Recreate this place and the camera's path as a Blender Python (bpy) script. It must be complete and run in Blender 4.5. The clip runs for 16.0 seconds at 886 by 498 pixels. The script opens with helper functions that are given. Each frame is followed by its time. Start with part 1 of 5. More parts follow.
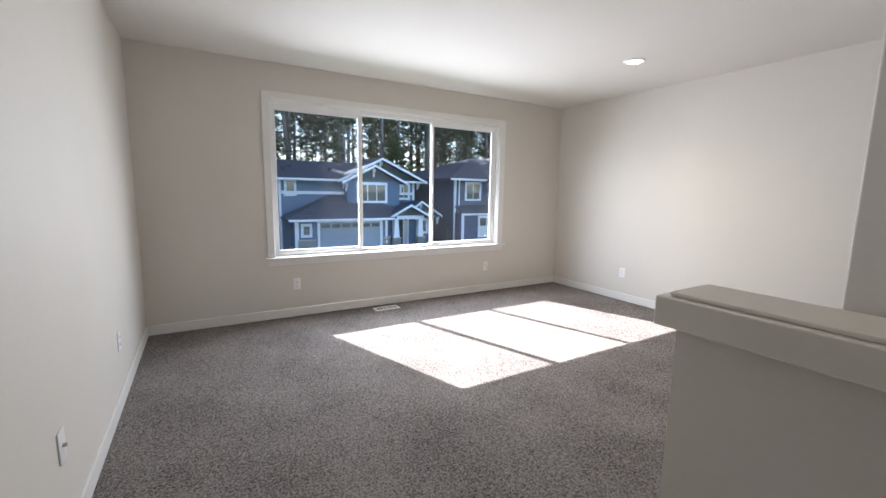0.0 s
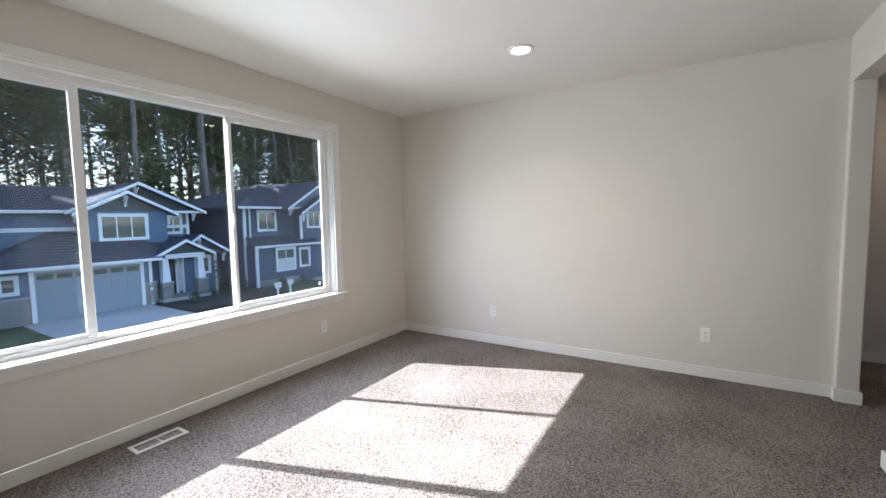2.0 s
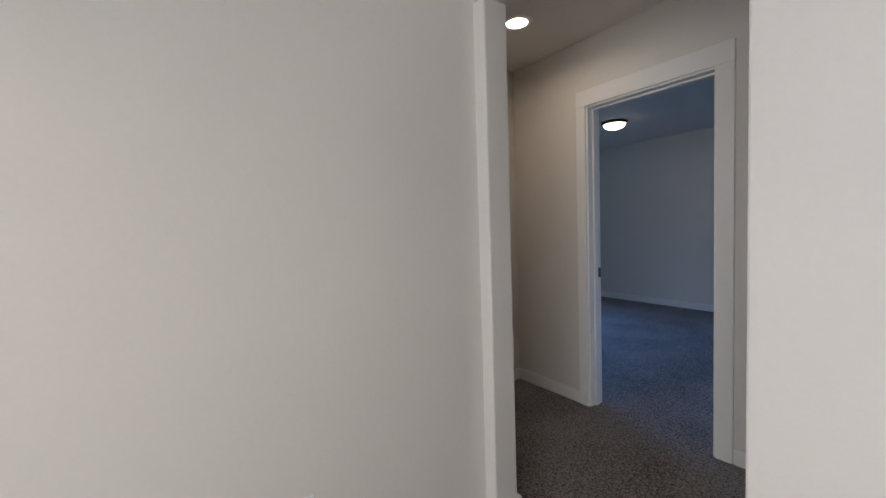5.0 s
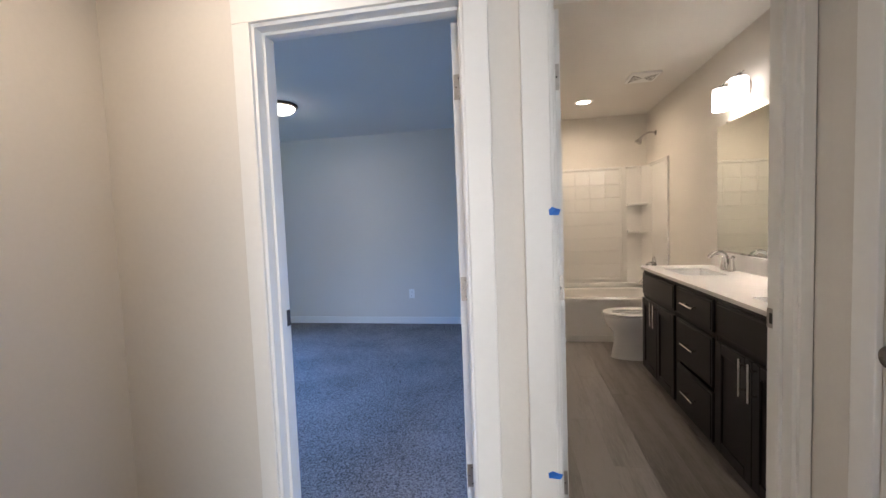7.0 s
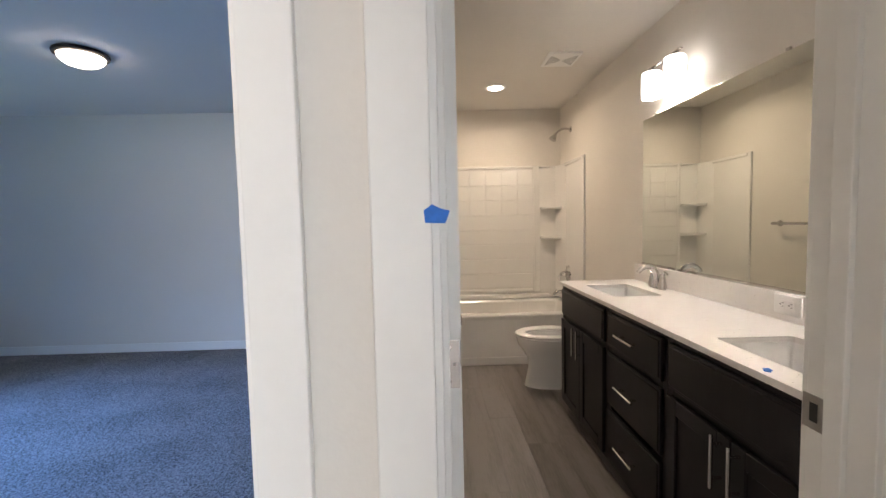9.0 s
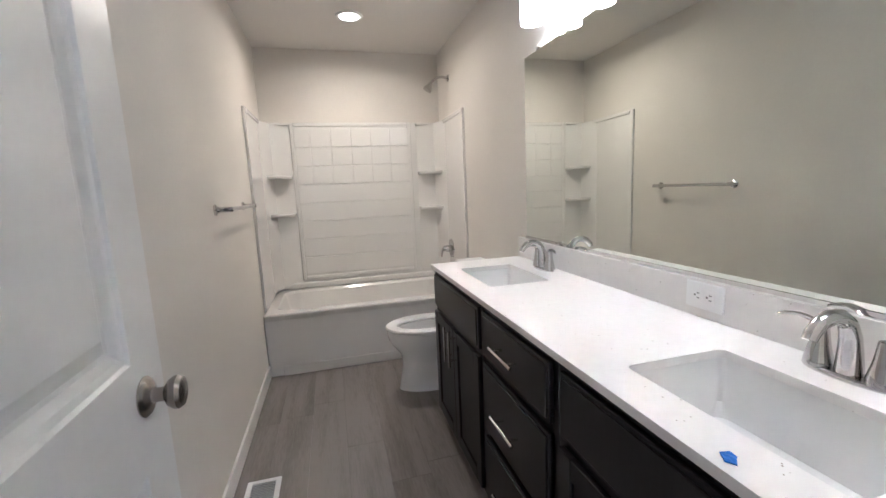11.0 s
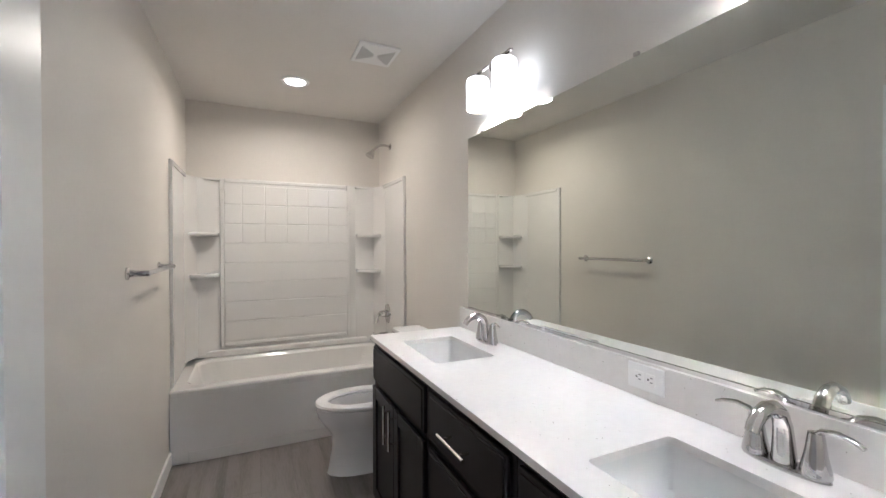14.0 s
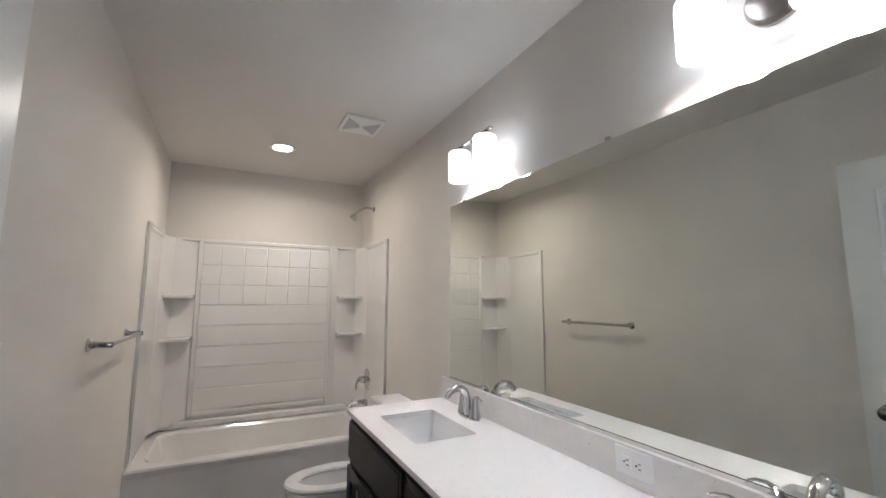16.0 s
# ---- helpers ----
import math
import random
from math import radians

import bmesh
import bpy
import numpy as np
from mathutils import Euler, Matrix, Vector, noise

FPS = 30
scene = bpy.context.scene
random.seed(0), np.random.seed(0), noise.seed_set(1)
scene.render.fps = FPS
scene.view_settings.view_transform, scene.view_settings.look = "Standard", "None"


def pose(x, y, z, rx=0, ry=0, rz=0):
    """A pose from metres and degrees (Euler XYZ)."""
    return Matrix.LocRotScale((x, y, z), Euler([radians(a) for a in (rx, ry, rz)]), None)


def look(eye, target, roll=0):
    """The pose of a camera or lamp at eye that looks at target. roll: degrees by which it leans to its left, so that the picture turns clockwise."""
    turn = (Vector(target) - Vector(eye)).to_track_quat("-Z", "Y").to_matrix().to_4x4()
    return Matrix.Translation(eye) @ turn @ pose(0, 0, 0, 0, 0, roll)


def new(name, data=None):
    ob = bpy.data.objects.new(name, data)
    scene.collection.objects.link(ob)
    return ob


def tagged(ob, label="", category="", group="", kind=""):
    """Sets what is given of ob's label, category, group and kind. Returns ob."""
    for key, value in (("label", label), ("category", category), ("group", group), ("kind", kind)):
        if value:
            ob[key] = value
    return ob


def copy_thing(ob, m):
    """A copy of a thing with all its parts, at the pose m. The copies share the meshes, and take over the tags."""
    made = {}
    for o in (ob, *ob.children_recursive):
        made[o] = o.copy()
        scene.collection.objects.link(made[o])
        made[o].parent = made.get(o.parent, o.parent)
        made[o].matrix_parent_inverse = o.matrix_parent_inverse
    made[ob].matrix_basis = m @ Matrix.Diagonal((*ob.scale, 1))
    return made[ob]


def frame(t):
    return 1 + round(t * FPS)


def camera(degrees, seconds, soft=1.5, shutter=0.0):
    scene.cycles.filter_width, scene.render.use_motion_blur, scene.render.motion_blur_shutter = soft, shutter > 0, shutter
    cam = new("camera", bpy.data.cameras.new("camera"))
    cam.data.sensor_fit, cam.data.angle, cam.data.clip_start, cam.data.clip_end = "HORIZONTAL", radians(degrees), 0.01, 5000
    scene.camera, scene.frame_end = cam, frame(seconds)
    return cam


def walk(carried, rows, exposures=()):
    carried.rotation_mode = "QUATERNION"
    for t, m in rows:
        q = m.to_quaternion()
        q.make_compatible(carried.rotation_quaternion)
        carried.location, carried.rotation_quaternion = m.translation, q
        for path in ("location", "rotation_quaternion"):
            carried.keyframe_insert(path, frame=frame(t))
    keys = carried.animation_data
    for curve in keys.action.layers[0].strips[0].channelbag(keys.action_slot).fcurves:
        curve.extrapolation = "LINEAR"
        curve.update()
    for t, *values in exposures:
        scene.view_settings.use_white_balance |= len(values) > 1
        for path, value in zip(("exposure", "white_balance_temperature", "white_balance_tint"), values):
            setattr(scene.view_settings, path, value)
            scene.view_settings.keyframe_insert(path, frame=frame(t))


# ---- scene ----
cam = camera(94.6, 16.0)
PATH = [
    (0, (0.114, -0.092, 1.286), (1.118, 1.615, 1.006), 0.9),
    (0.5, (0.219, 0.182, 1.264), (1.194, 1.902, 0.962), 0.6),
    (0.7, (0.249, 0.326, 1.261), (1.272, 2.017, 0.956), 0.0),
    (1, (0.318, 0.544, 1.291), (1.469, 2.153, 1.0), -0.2),
    (1.5, (0.493, 0.928, 1.301), (1.916, 2.317, 1.082), -0.6),
    (2, (0.699, 1.276, 1.302), (2.395, 2.324, 1.149), -1.0),
    (2.4, (0.953, 1.51, 1.31), (2.81, 2.239, 1.176), -1.3),
    (2.5, (1.038, 1.573, 1.316), (2.93, 2.205, 1.175), -1.6),
    (2.8, (1.305, 1.667, 1.296), (3.259, 2.073, 1.157), -1.6),
    (3, (1.494, 1.768, 1.318), (3.477, 1.988, 1.176), -1.8),
    (3.2, (1.647, 1.794, 1.303), (3.64, 1.886, 1.165), -1.7),
    (5.3, (3.385, 1.38, 1.249), (4.893, 0.071, 1.139), -2.0),
    (5.5, (3.513, 1.289, 1.248), (4.907, -0.14, 1.135), -2.1),
    (6, (3.768, 1.044, 1.241), (4.813, -0.657, 1.118), -2.3),
    (6.2, (3.838, 0.941, 1.238), (4.738, -0.84, 1.117), -2.2),
    (6.5, (3.914, 0.8, 1.257), (4.595, -1.076, 1.127), -2.3),
    (6.7, (3.939, 0.696, 1.251), (4.489, -1.223, 1.125), -2.3),
    (7, (3.951, 0.556, 1.257), (4.316, -1.407, 1.139), -2.2),
    (7.3, (3.945, 0.437, 1.256), (4.152, -1.549, 1.138), -1.9),
    (7.5, (3.95, 0.361, 1.251), (4.069, -1.633, 1.144), -1.8),
    (7.8, (3.962, 0.26, 1.28), (4.006, -1.737, 1.181), -1.6),
    (8, (3.98, 0.205, 1.279), (3.963, -1.791, 1.165), -1.0),
    (8.2, (3.971, 0.135, 1.273), (3.943, -1.862, 1.159), -1.1),
    (10.3, (3.591, -0.764, 1.297), (3.309, -2.736, 1.111), -1.7),
    (10.5, (3.57, -0.813, 1.302), (3.192, -2.767, 1.103), -1.8),
    (11, (3.488, -0.835, 1.265), (2.978, -2.746, 0.97), -2.5),
    (11.5, (3.518, -0.848, 1.237), (2.895, -2.66, 0.699), -3.2),
    (12, (3.521, -0.843, 1.215), (2.879, -2.586, 0.473), -3.4),
    (12.5, (3.523, -0.849, 1.212), (2.889, -2.553, 0.379), -3.7),
    (13, (3.518, -0.853, 1.226), (2.828, -2.624, 0.603), -3.2),
    (13.5, (3.532, -0.87, 1.279), (2.759, -2.694, 1.008), -1.1),
    (14, (3.54, -0.888, 1.324), (2.696, -2.701, 1.304), -0.1),
    (14.5, (3.534, -0.888, 1.345), (2.611, -2.658, 1.469), -0.1),
    (15, (3.53, -0.888, 1.371), (2.543, -2.611, 1.609), -0.2),
    (15.5, (3.528, -0.888, 1.388), (2.52, -2.588, 1.693), -0.4),
    (16, (3.526, -0.89, 1.385), (2.62, -2.655, 1.633), 0.2),
]
walk(cam, [(t, look(eye, target, roll)) for t, eye, target, roll in PATH],
     exposures=[(0.0, 2.5, 6250, 13), (1.0, 2.38, 6150, 12), (1.5, 2.35, 6150, 12), (2.4, 2.15, 6200, 12), (3.2, 2.1, 6100, 12), (5.3, 2.25, 6300, 14), (6.0, 2.45, 6300, 15), (6.5, 3.2, 6350, 14), (7.0, 3.75, 6300, 13),
                (8.2, 3.8, 6800, 14), (10.3, 3.85, 5250, 10), (11.5, 4.05, 5200, 10), (12.5, 4.3, 5150, 10), (13.0, 4.3, 5150, 10), (13.5, 4.1, 5150, 9), (14.5, 3.75, 5200, 9), (16.0, 3.65, 5200, 10)])

# ---------------------------------------------------------------- world, sun, large lights
SUN = Vector((-0.377, 1.09, 1.0)).normalized()
world = bpy.data.worlds.new("sky")
scene.world = world
world.use_nodes = True
wn = world.node_tree.nodes
sky = wn.new("ShaderNodeTexSky")
sky.sky_type, sky.sun_disc = "NISHITA", False
sky.sun_elevation = math.asin(SUN.z)
sky.sun_rotation = math.atan2(SUN.x, SUN.y)
world.node_tree.links.new(sky.outputs[0], wn["Background"].inputs[0])
wn["Background"].inputs[1].default_value = 0.105

sun = new("sun", bpy.data.lights.new("sun", "SUN"))
sun.data.energy, sun.data.angle, sun.data.color = 5.0, radians(0.53), (1.0, 0.97, 0.93)
sun.matrix_world = look(SUN * 60, (0, 0, 0))


def area(name, eye, target, sx, sy, watts, colour, disk=False):
    ob = new(name, bpy.data.lights.new(name, "AREA"))
    ob.data.shape = "DISK" if disk else "RECTANGLE"
    ob.data.size, ob.data.size_y = sx, sy
    ob.data.energy, ob.data.color = watts, colour
    ob.matrix_world = look(eye, target)
    return ob


WARM = (1.0, 0.80, 0.60)
DAY = (0.93, 0.97, 1.0)
# added area lamps stand in for sky light entering at the two windows
area("loft_window_daylight", (2.05, 4.19, 1.36), (2.05, 0.6, 0.4), 2.5, 1.3, 14.5, DAY).data.spread = radians(155)
# this one's deep blue exaggerates the cool daylight against the warm balance
area("bedroom_window_daylight", (8.42, -2.4, 1.4), (4.8, -2.0, -0.9), 1.5, 1.2, 5.2, (0.15, 0.39, 1.0)).data.spread = radians(85)
for cx, cy, watts, spread in ((3.45, 2.325, 0.9, 125), (1.1, -0.26, 0.1, 125), (4.95, -0.28, 0.45, 160), (3.27, -3.84, 0.8, 168)):
    area("can_beam", (cx, cy, 2.415), (cx, cy, 0), 0.13, 0.13, watts, (1.0, 0.78, 0.56), True).data.spread = radians(spread)
area("flush_beam", (6.11, -3.02, 2.32), (6.11, -3.02, 0), 0.2, 0.2, 0.15, WARM, True)


# ---------------------------------------------------------------- materials
def mat(name, colour, rough=0.5, metal=0.0, vary=0.0, scale=8.0, fine=120.0, bump=0.0, bump_scale=None, second=None, coat=0.0, island=0.0, objrand=0.0,
        stretch=(1, 1, 1), spec=0.5):
    m = bpy.data.materials.new(name)
    m.use_nodes = True
    n, l = m.node_tree.nodes, m.node_tree.links
    b = n["Principled BSDF"]
    b.inputs["Roughness"].default_value, b.inputs["Metallic"].default_value = rough, metal
    b.inputs["Base Color"].default_value = (*colour, 1)
    b.inputs["Specular IOR Level"].default_value = spec
    b.inputs["Coat Weight"].default_value = coat
    if not (vary or bump or island or objrand):
        return m
    tc, mp = n.new("ShaderNodeTexCoord"), n.new("ShaderNodeMapping")
    mp.inputs["Scale"].default_value = stretch
    l.new(tc.outputs["Object"], mp.inputs[0])
    if objrand:
        own, shift = n.new("ShaderNodeObjectInfo"), n.new("ShaderNodeMath")
        shift.operation = "MULTIPLY"
        shift.inputs[1].default_value = 37.0
        l.new(own.outputs["Random"], shift.inputs[0])
        l.new(shift.outputs[0], mp.inputs["Location"])
    big, small = n.new("ShaderNodeTexNoise"), n.new("ShaderNodeTexNoise")
    big.inputs["Scale"].default_value, small.inputs["Scale"].default_value = scale, fine
    big.inputs["Detail"].default_value, small.inputs["Detail"].default_value = 3, 4
    l.new(mp.outputs[0], big.inputs["Vector"])
    l.new(mp.outputs[0], small.inputs["Vector"])
    add = n.new("ShaderNodeMath")
    add.operation = "MULTIPLY_ADD"
    l.new(small.outputs[0], add.inputs[0])
    add.inputs[1].default_value = 0.6
    l.new(big.outputs[0], add.inputs[2])
    value = add
    if objrand or island:
        rnd = n.new("ShaderNodeObjectInfo" if objrand else "ShaderNodeNewGeometry")
        mix = n.new("ShaderNodeMath")
        mix.operation = "MULTIPLY_ADD"
        l.new(rnd.outputs["Random" if objrand else "Random Per Island"], mix.inputs[0])
        mix.inputs[1].default_value = objrand or island
        l.new(add.outputs[0], mix.inputs[2])
        value = mix
    ramp = n.new("ShaderNodeValToRGB")
    dark = second or tuple(c * (1 - vary) for c in colour)
    lite = colour if second else tuple(min(1, c * (1 + vary)) for c in colour)
    extra = objrand or island
    ramp.color_ramp.elements[0].position, ramp.color_ramp.elements[0].color = 0.5, (*dark, 1)
    ramp.color_ramp.elements[1].position, ramp.color_ramp.elements[1].color = min(1.0, 1.1 + extra * 0.5), (*lite, 1)
    l.new(value.outputs[0], ramp.inputs[0])
    l.new(ramp.outputs[0], b.inputs["Base Color"])
    if bump:
        bn = n.new("ShaderNodeBump")
        bn.inputs["Strength"].default_value, bn.inputs["Distance"].default_value = 1.0, bump
        src = small
        if bump_scale:
            src = n.new("ShaderNodeTexNoise")
            src.inputs["Scale"].default_value, src.inputs["Detail"].default_value = bump_scale, 3
            l.new(mp.outputs[0], src.inputs["Vector"])
        l.new(src.outputs[0], bn.inputs["Height"])
        l.new(bn.outputs[0], b.inputs["Normal"])
    return m


def pile(name, lite, dark):
    """Cut-pile carpet: tufts of several yarn tones, faint tracks where the pile leans another way."""
    m = bpy.data.materials.new(name)
    m.use_nodes = True
    n, l = m.node_tree.nodes, m.node_tree.links
    b = n["Principled BSDF"]
    b.inputs["Roughness"].default_value, b.inputs["Specular IOR Level"].default_value = 1.0, 0.05
    tc = n.new("ShaderNodeTexCoord")
    tuft, yarn, track = n.new("ShaderNodeTexNoise"), n.new("ShaderNodeTexVoronoi"), n.new("ShaderNodeTexNoise")
    tuft.inputs["Scale"].default_value, tuft.inputs["Detail"].default_value, tuft.inputs["Roughness"].default_value = 85, 5, 0.8
    yarn.inputs["Scale"].default_value = 150
    track.inputs["Scale"].default_value, track.inputs["Detail"].default_value = 2.2, 4
    for t in (tuft, yarn, track):
        l.new(tc.outputs["Object"], t.inputs["Vector"])
    a, c = n.new("ShaderNodeMath"), n.new("ShaderNodeMath")
    a.operation = c.operation = "MULTIPLY_ADD"
    l.new(yarn.outputs["Color"], a.inputs[0])
    a.inputs[1].default_value = 0.30
    l.new(tuft.outputs[0], a.inputs[2])
    l.new(track.outputs[0], c.inputs[0])
    c.inputs[1].default_value = 0.22
    l.new(a.outputs[0], c.inputs[2])
    ramp = n.new("ShaderNodeValToRGB")
    ramp.color_ramp.elements[0].position, ramp.color_ramp.elements[0].color = 0.60, (*dark, 1)
    ramp.color_ramp.elements[1].position, ramp.color_ramp.elements[1].color = 0.88, (*lite, 1)
    l.new(c.outputs[0], ramp.inputs[0])
    l.new(ramp.outputs[0], b.inputs["Base Color"])
    bn = n.new("ShaderNodeBump")
    bn.inputs["Distance"].default_value = 0.008
    l.new(a.outputs[0], bn.inputs["Height"])
    l.new(bn.outputs[0], b.inputs["Normal"])
    return m


def glow(name, colour, strength):
    m = bpy.data.materials.new(name)
    m.use_nodes = True
    b = m.node_tree.nodes["Principled BSDF"]
    b.inputs["Base Color"].default_value = (*colour, 1)
    b.inputs["Emission Color"].default_value, b.inputs["Emission Strength"].default_value = (*colour, 1), strength
    return m


def clear(name, tint, gloss=0.05, rough=0.0):
    """Thin glass: lets light straight through and mirrors a little."""
    m = bpy.data.materials.new(name)
    m.use_nodes = True
    n, l = m.node_tree.nodes, m.node_tree.links
    n.remove(n["Principled BSDF"])
    t, g, mix = n.new("ShaderNodeBsdfTransparent"), n.new("ShaderNodeBsdfGlossy"), n.new("ShaderNodeMixShader")
    t.inputs[0].default_value, g.inputs["Roughness"].default_value, mix.inputs[0].default_value = (*tint, 1), rough, gloss
    l.new(t.outputs[0], mix.inputs[1])
    l.new(g.outputs[0], mix.inputs[2])
    l.new(mix.outputs[0], n["Material Output"].inputs[0])
    return m


PAINT = mat("wall_paint", (0.69, 0.656, 0.602), 0.62, vary=0.025, scale=1.5, fine=60, bump=0.0003, bump_scale=130)
CEIL = mat("ceiling_paint", (0.74, 0.715, 0.675), 0.8, vary=0.02, scale=1.2, fine=50, bump=0.0008, bump_scale=110)
TRIM = mat("white_trim", (0.79, 0.78, 0.75), 0.38, vary=0.02, scale=3, fine=40, bump=0.0002, bump_scale=60)
DOORP = mat("door_paint", (0.76, 0.755, 0.735), 0.33, vary=0.02, scale=2.5, fine=50, bump=0.0002, bump_scale=90)
CAPP = mat("cap_paint", (0.70, 0.67, 0.60), 0.45, vary=0.03, scale=3, fine=40, bump=0.0003, bump_scale=70)
CARPET = pile("carpet_pile", (0.345, 0.312, 0.292), (0.068, 0.059, 0.055))
PLANK = mat("vinyl_plank", (0.255, 0.232, 0.213), 0.5, spec=0.25, second=(0.152, 0.136, 0.125), vary=0.3, scale=2.6, fine=24, bump=0.0003, bump_scale=60, objrand=0.2, stretch=(6, 0.6, 1))
SUBFLOOR = mat("plank_joint", (0.09, 0.08, 0.072), 0.8)
VINYL = mat("window_vinyl", (0.82, 0.82, 0.81), 0.3, vary=0.015, scale=4)
# faint blue tint carries the cool cast of the shaded outdoors
GLASS = clear("window_glass", (0.93, 0.97, 1.0), 0.035)
SCREEN = clear("insect_screen", (0.92, 0.925, 0.935), 0.012, 0.4)
NICKEL = mat("brushed_nickel", (0.38, 0.35, 0.32), 0.24, 1.0, vary=0.06, scale=20, fine=300)
CHROME = mat("chrome", (0.60, 0.59, 0.58), 0.05, 1.0)
STEEL = mat("hinge_steel", (0.46, 0.43, 0.40), 0.36, 1.0, vary=0.05, scale=30, fine=200)
SATIN = mat("satin_bar", (0.66, 0.64, 0.62), 0.25, 1.0)
ESPRESSO = mat("espresso_wood", (0.0125, 0.0098, 0.0125), 0.4, spec=0.32, second=(0.007, 0.0056, 0.0070), vary=0.3, scale=5, fine=40, bump=0.0002, bump_scale=90, stretch=(1, 1, 0.15))
# darker than the cabinet: shade of the toe recess put into the colour
SHADOWGAP = mat("toe_kick_shade", (0.008, 0.006, 0.006), 0.6)
QUARTZ = mat("white_quartz", (0.82, 0.80, 0.775), 0.2, vary=0.02, scale=40, fine=300)
PORCELAIN = mat("porcelain", (0.80, 0.795, 0.78), 0.1, coat=0.3, vary=0.01, scale=3)
ACRYLIC = mat("tub_acrylic", (0.76, 0.745, 0.715), 0.11, coat=0.3, vary=0.012, scale=2)
MIRROR = mat("mirror_silver", (0.80, 0.83, 0.79), 0.0, 1.0)
SHADE = glow("frosted_shade", (1.0, 0.92, 0.84), 0.36)
BULB = glow("lamp_bulb", (1.0, 0.92, 0.84), 20.0)
LENS = glow("can_lens", (1.0, 0.88, 0.72), 1.8)
BOWL = glow("flush_bowl", (1.0, 0.88, 0.74), 1.0)
PLASTIC = mat("white_plastic", (0.86, 0.86, 0.85), 0.35)
# near-black stand-in for the shade inside small openings
SLOT_SHADE = mat("slot_shade", (0.03, 0.028, 0.026), 0.6)
# near-black colour stands in for the shade inside vent openings
VENTDARK = mat("vent_shade", (0.02, 0.02, 0.02), 0.8)
BRONZE = mat("oil_bronze", (0.09, 0.07, 0.055), 0.4, 0.8)
TAPE = mat("blue_tape", (0.02, 0.16, 0.62), 0.6, vary=0.1, scale=60)
RAILWOOD = mat("stained_oak", (0.12, 0.055, 0.028), 0.4, vary=0.25, scale=9, fine=60, stretch=(1, 0.2, 1))


# quartz flecks: sparse dark and tan grains
def flecks(m):
    n, l = m.node_tree.nodes, m.node_tree.links
    b = n["Principled BSDF"]
    tc = n.new("ShaderNodeTexCoord")
    v, r = n.new("ShaderNodeTexVoronoi"), n.new("ShaderNodeValToRGB")
    v.inputs["Scale"].default_value = 75
    l.new(tc.outputs["Object"], v.inputs["Vector"])
    r.color_ramp.elements[0].position, r.color_ramp.elements[0].color = 0.10, (0.36, 0.31, 0.26, 1)
    r.color_ramp.elements[1].position, r.color_ramp.elements[1].color = 0.16, (1, 1, 1, 1)
    l.new(v.outputs["Distance"], r.inputs[0])
    thin, mask = n.new("ShaderNodeTexNoise"), n.new("ShaderNodeValToRGB")
    thin.inputs["Scale"].default_value = 42
    l.new(tc.outputs["Object"], thin.inputs["Vector"])
    mask.color_ramp.elements[0].position, mask.color_ramp.elements[1].position = 0.60, 0.64
    l.new(thin.outputs[0], mask.inputs[0])
    mx = n.new("ShaderNodeMix")
    mx.data_type, mx.blend_type = "RGBA", "MULTIPLY"
    l.new(mask.outputs[0], mx.inputs[0])
    old = b.inputs["Base Color"].links[0].from_socket
    l.new(old, mx.inputs[6])
    l.new(r.outputs[0], mx.inputs[7])
    l.new(mx.outputs[2], b.inputs["Base Color"])


flecks(QUARTZ)


# ---------------------------------------------------------------- building helpers
def boxes(*specs):
    """One bmesh of plain boxes (x0, x1, y0, y1, z0, z1)."""
    bm = bmesh.new()
    for x0, x1, y0, y1, z0, z1 in specs:
        m = Matrix.Translation(((x0 + x1) / 2, (y0 + y1) / 2, (z0 + z1) / 2)) @ Matrix.Diagonal((abs(x1 - x0), abs(y1 - y0), abs(z1 - z0), 1))
        bmesh.ops.create_cube(bm, size=1, matrix=m)
    return bm


def soft(bm, width=0.003, segments=2):
    """Rounds the sharp edges of a bmesh."""
    edges = [e for e in bm.edges if len(e.link_faces) == 2 and e.calc_face_angle(0) > 0.5]
    sharp = set(edges)
    bm.normal_update()
    flats = [(f.normal.copy(), f.verts[0].co.dot(f.normal)) for f in bm.faces if all(e in sharp for e in f.edges)]
    bmesh.ops.bevel(bm, geom=edges, offset=width, segments=segments, profile=0.5, affect="EDGES", clamp_overlap=True)
    bm.normal_update()
    for f in bm.faces:                     # index 1: stays flat between its rounded edges
        f.material_index = int(len(flats) <= 60 and any(n.dot(f.normal) > 0.9999 and abs(f.verts[0].co.dot(n) - d) < 1e-5 for n, d in flats))
    return bm


def board(x0, x1, y0, y1, z0, z1, width=0.003):
    return soft(boxes((x0, x1, y0, y1, z0, z1)), width)


def joined(*bms):
    out = bmesh.new()
    for b in bms:
        me = bpy.data.meshes.new("tmp")
        b.to_mesh(me)
        out.from_mesh(me)
        bpy.data.meshes.remove(me)
        b.free()
    return out


def moved(bm, m):
    bmesh.ops.transform(bm, matrix=m, verts=bm.verts)
    return bm


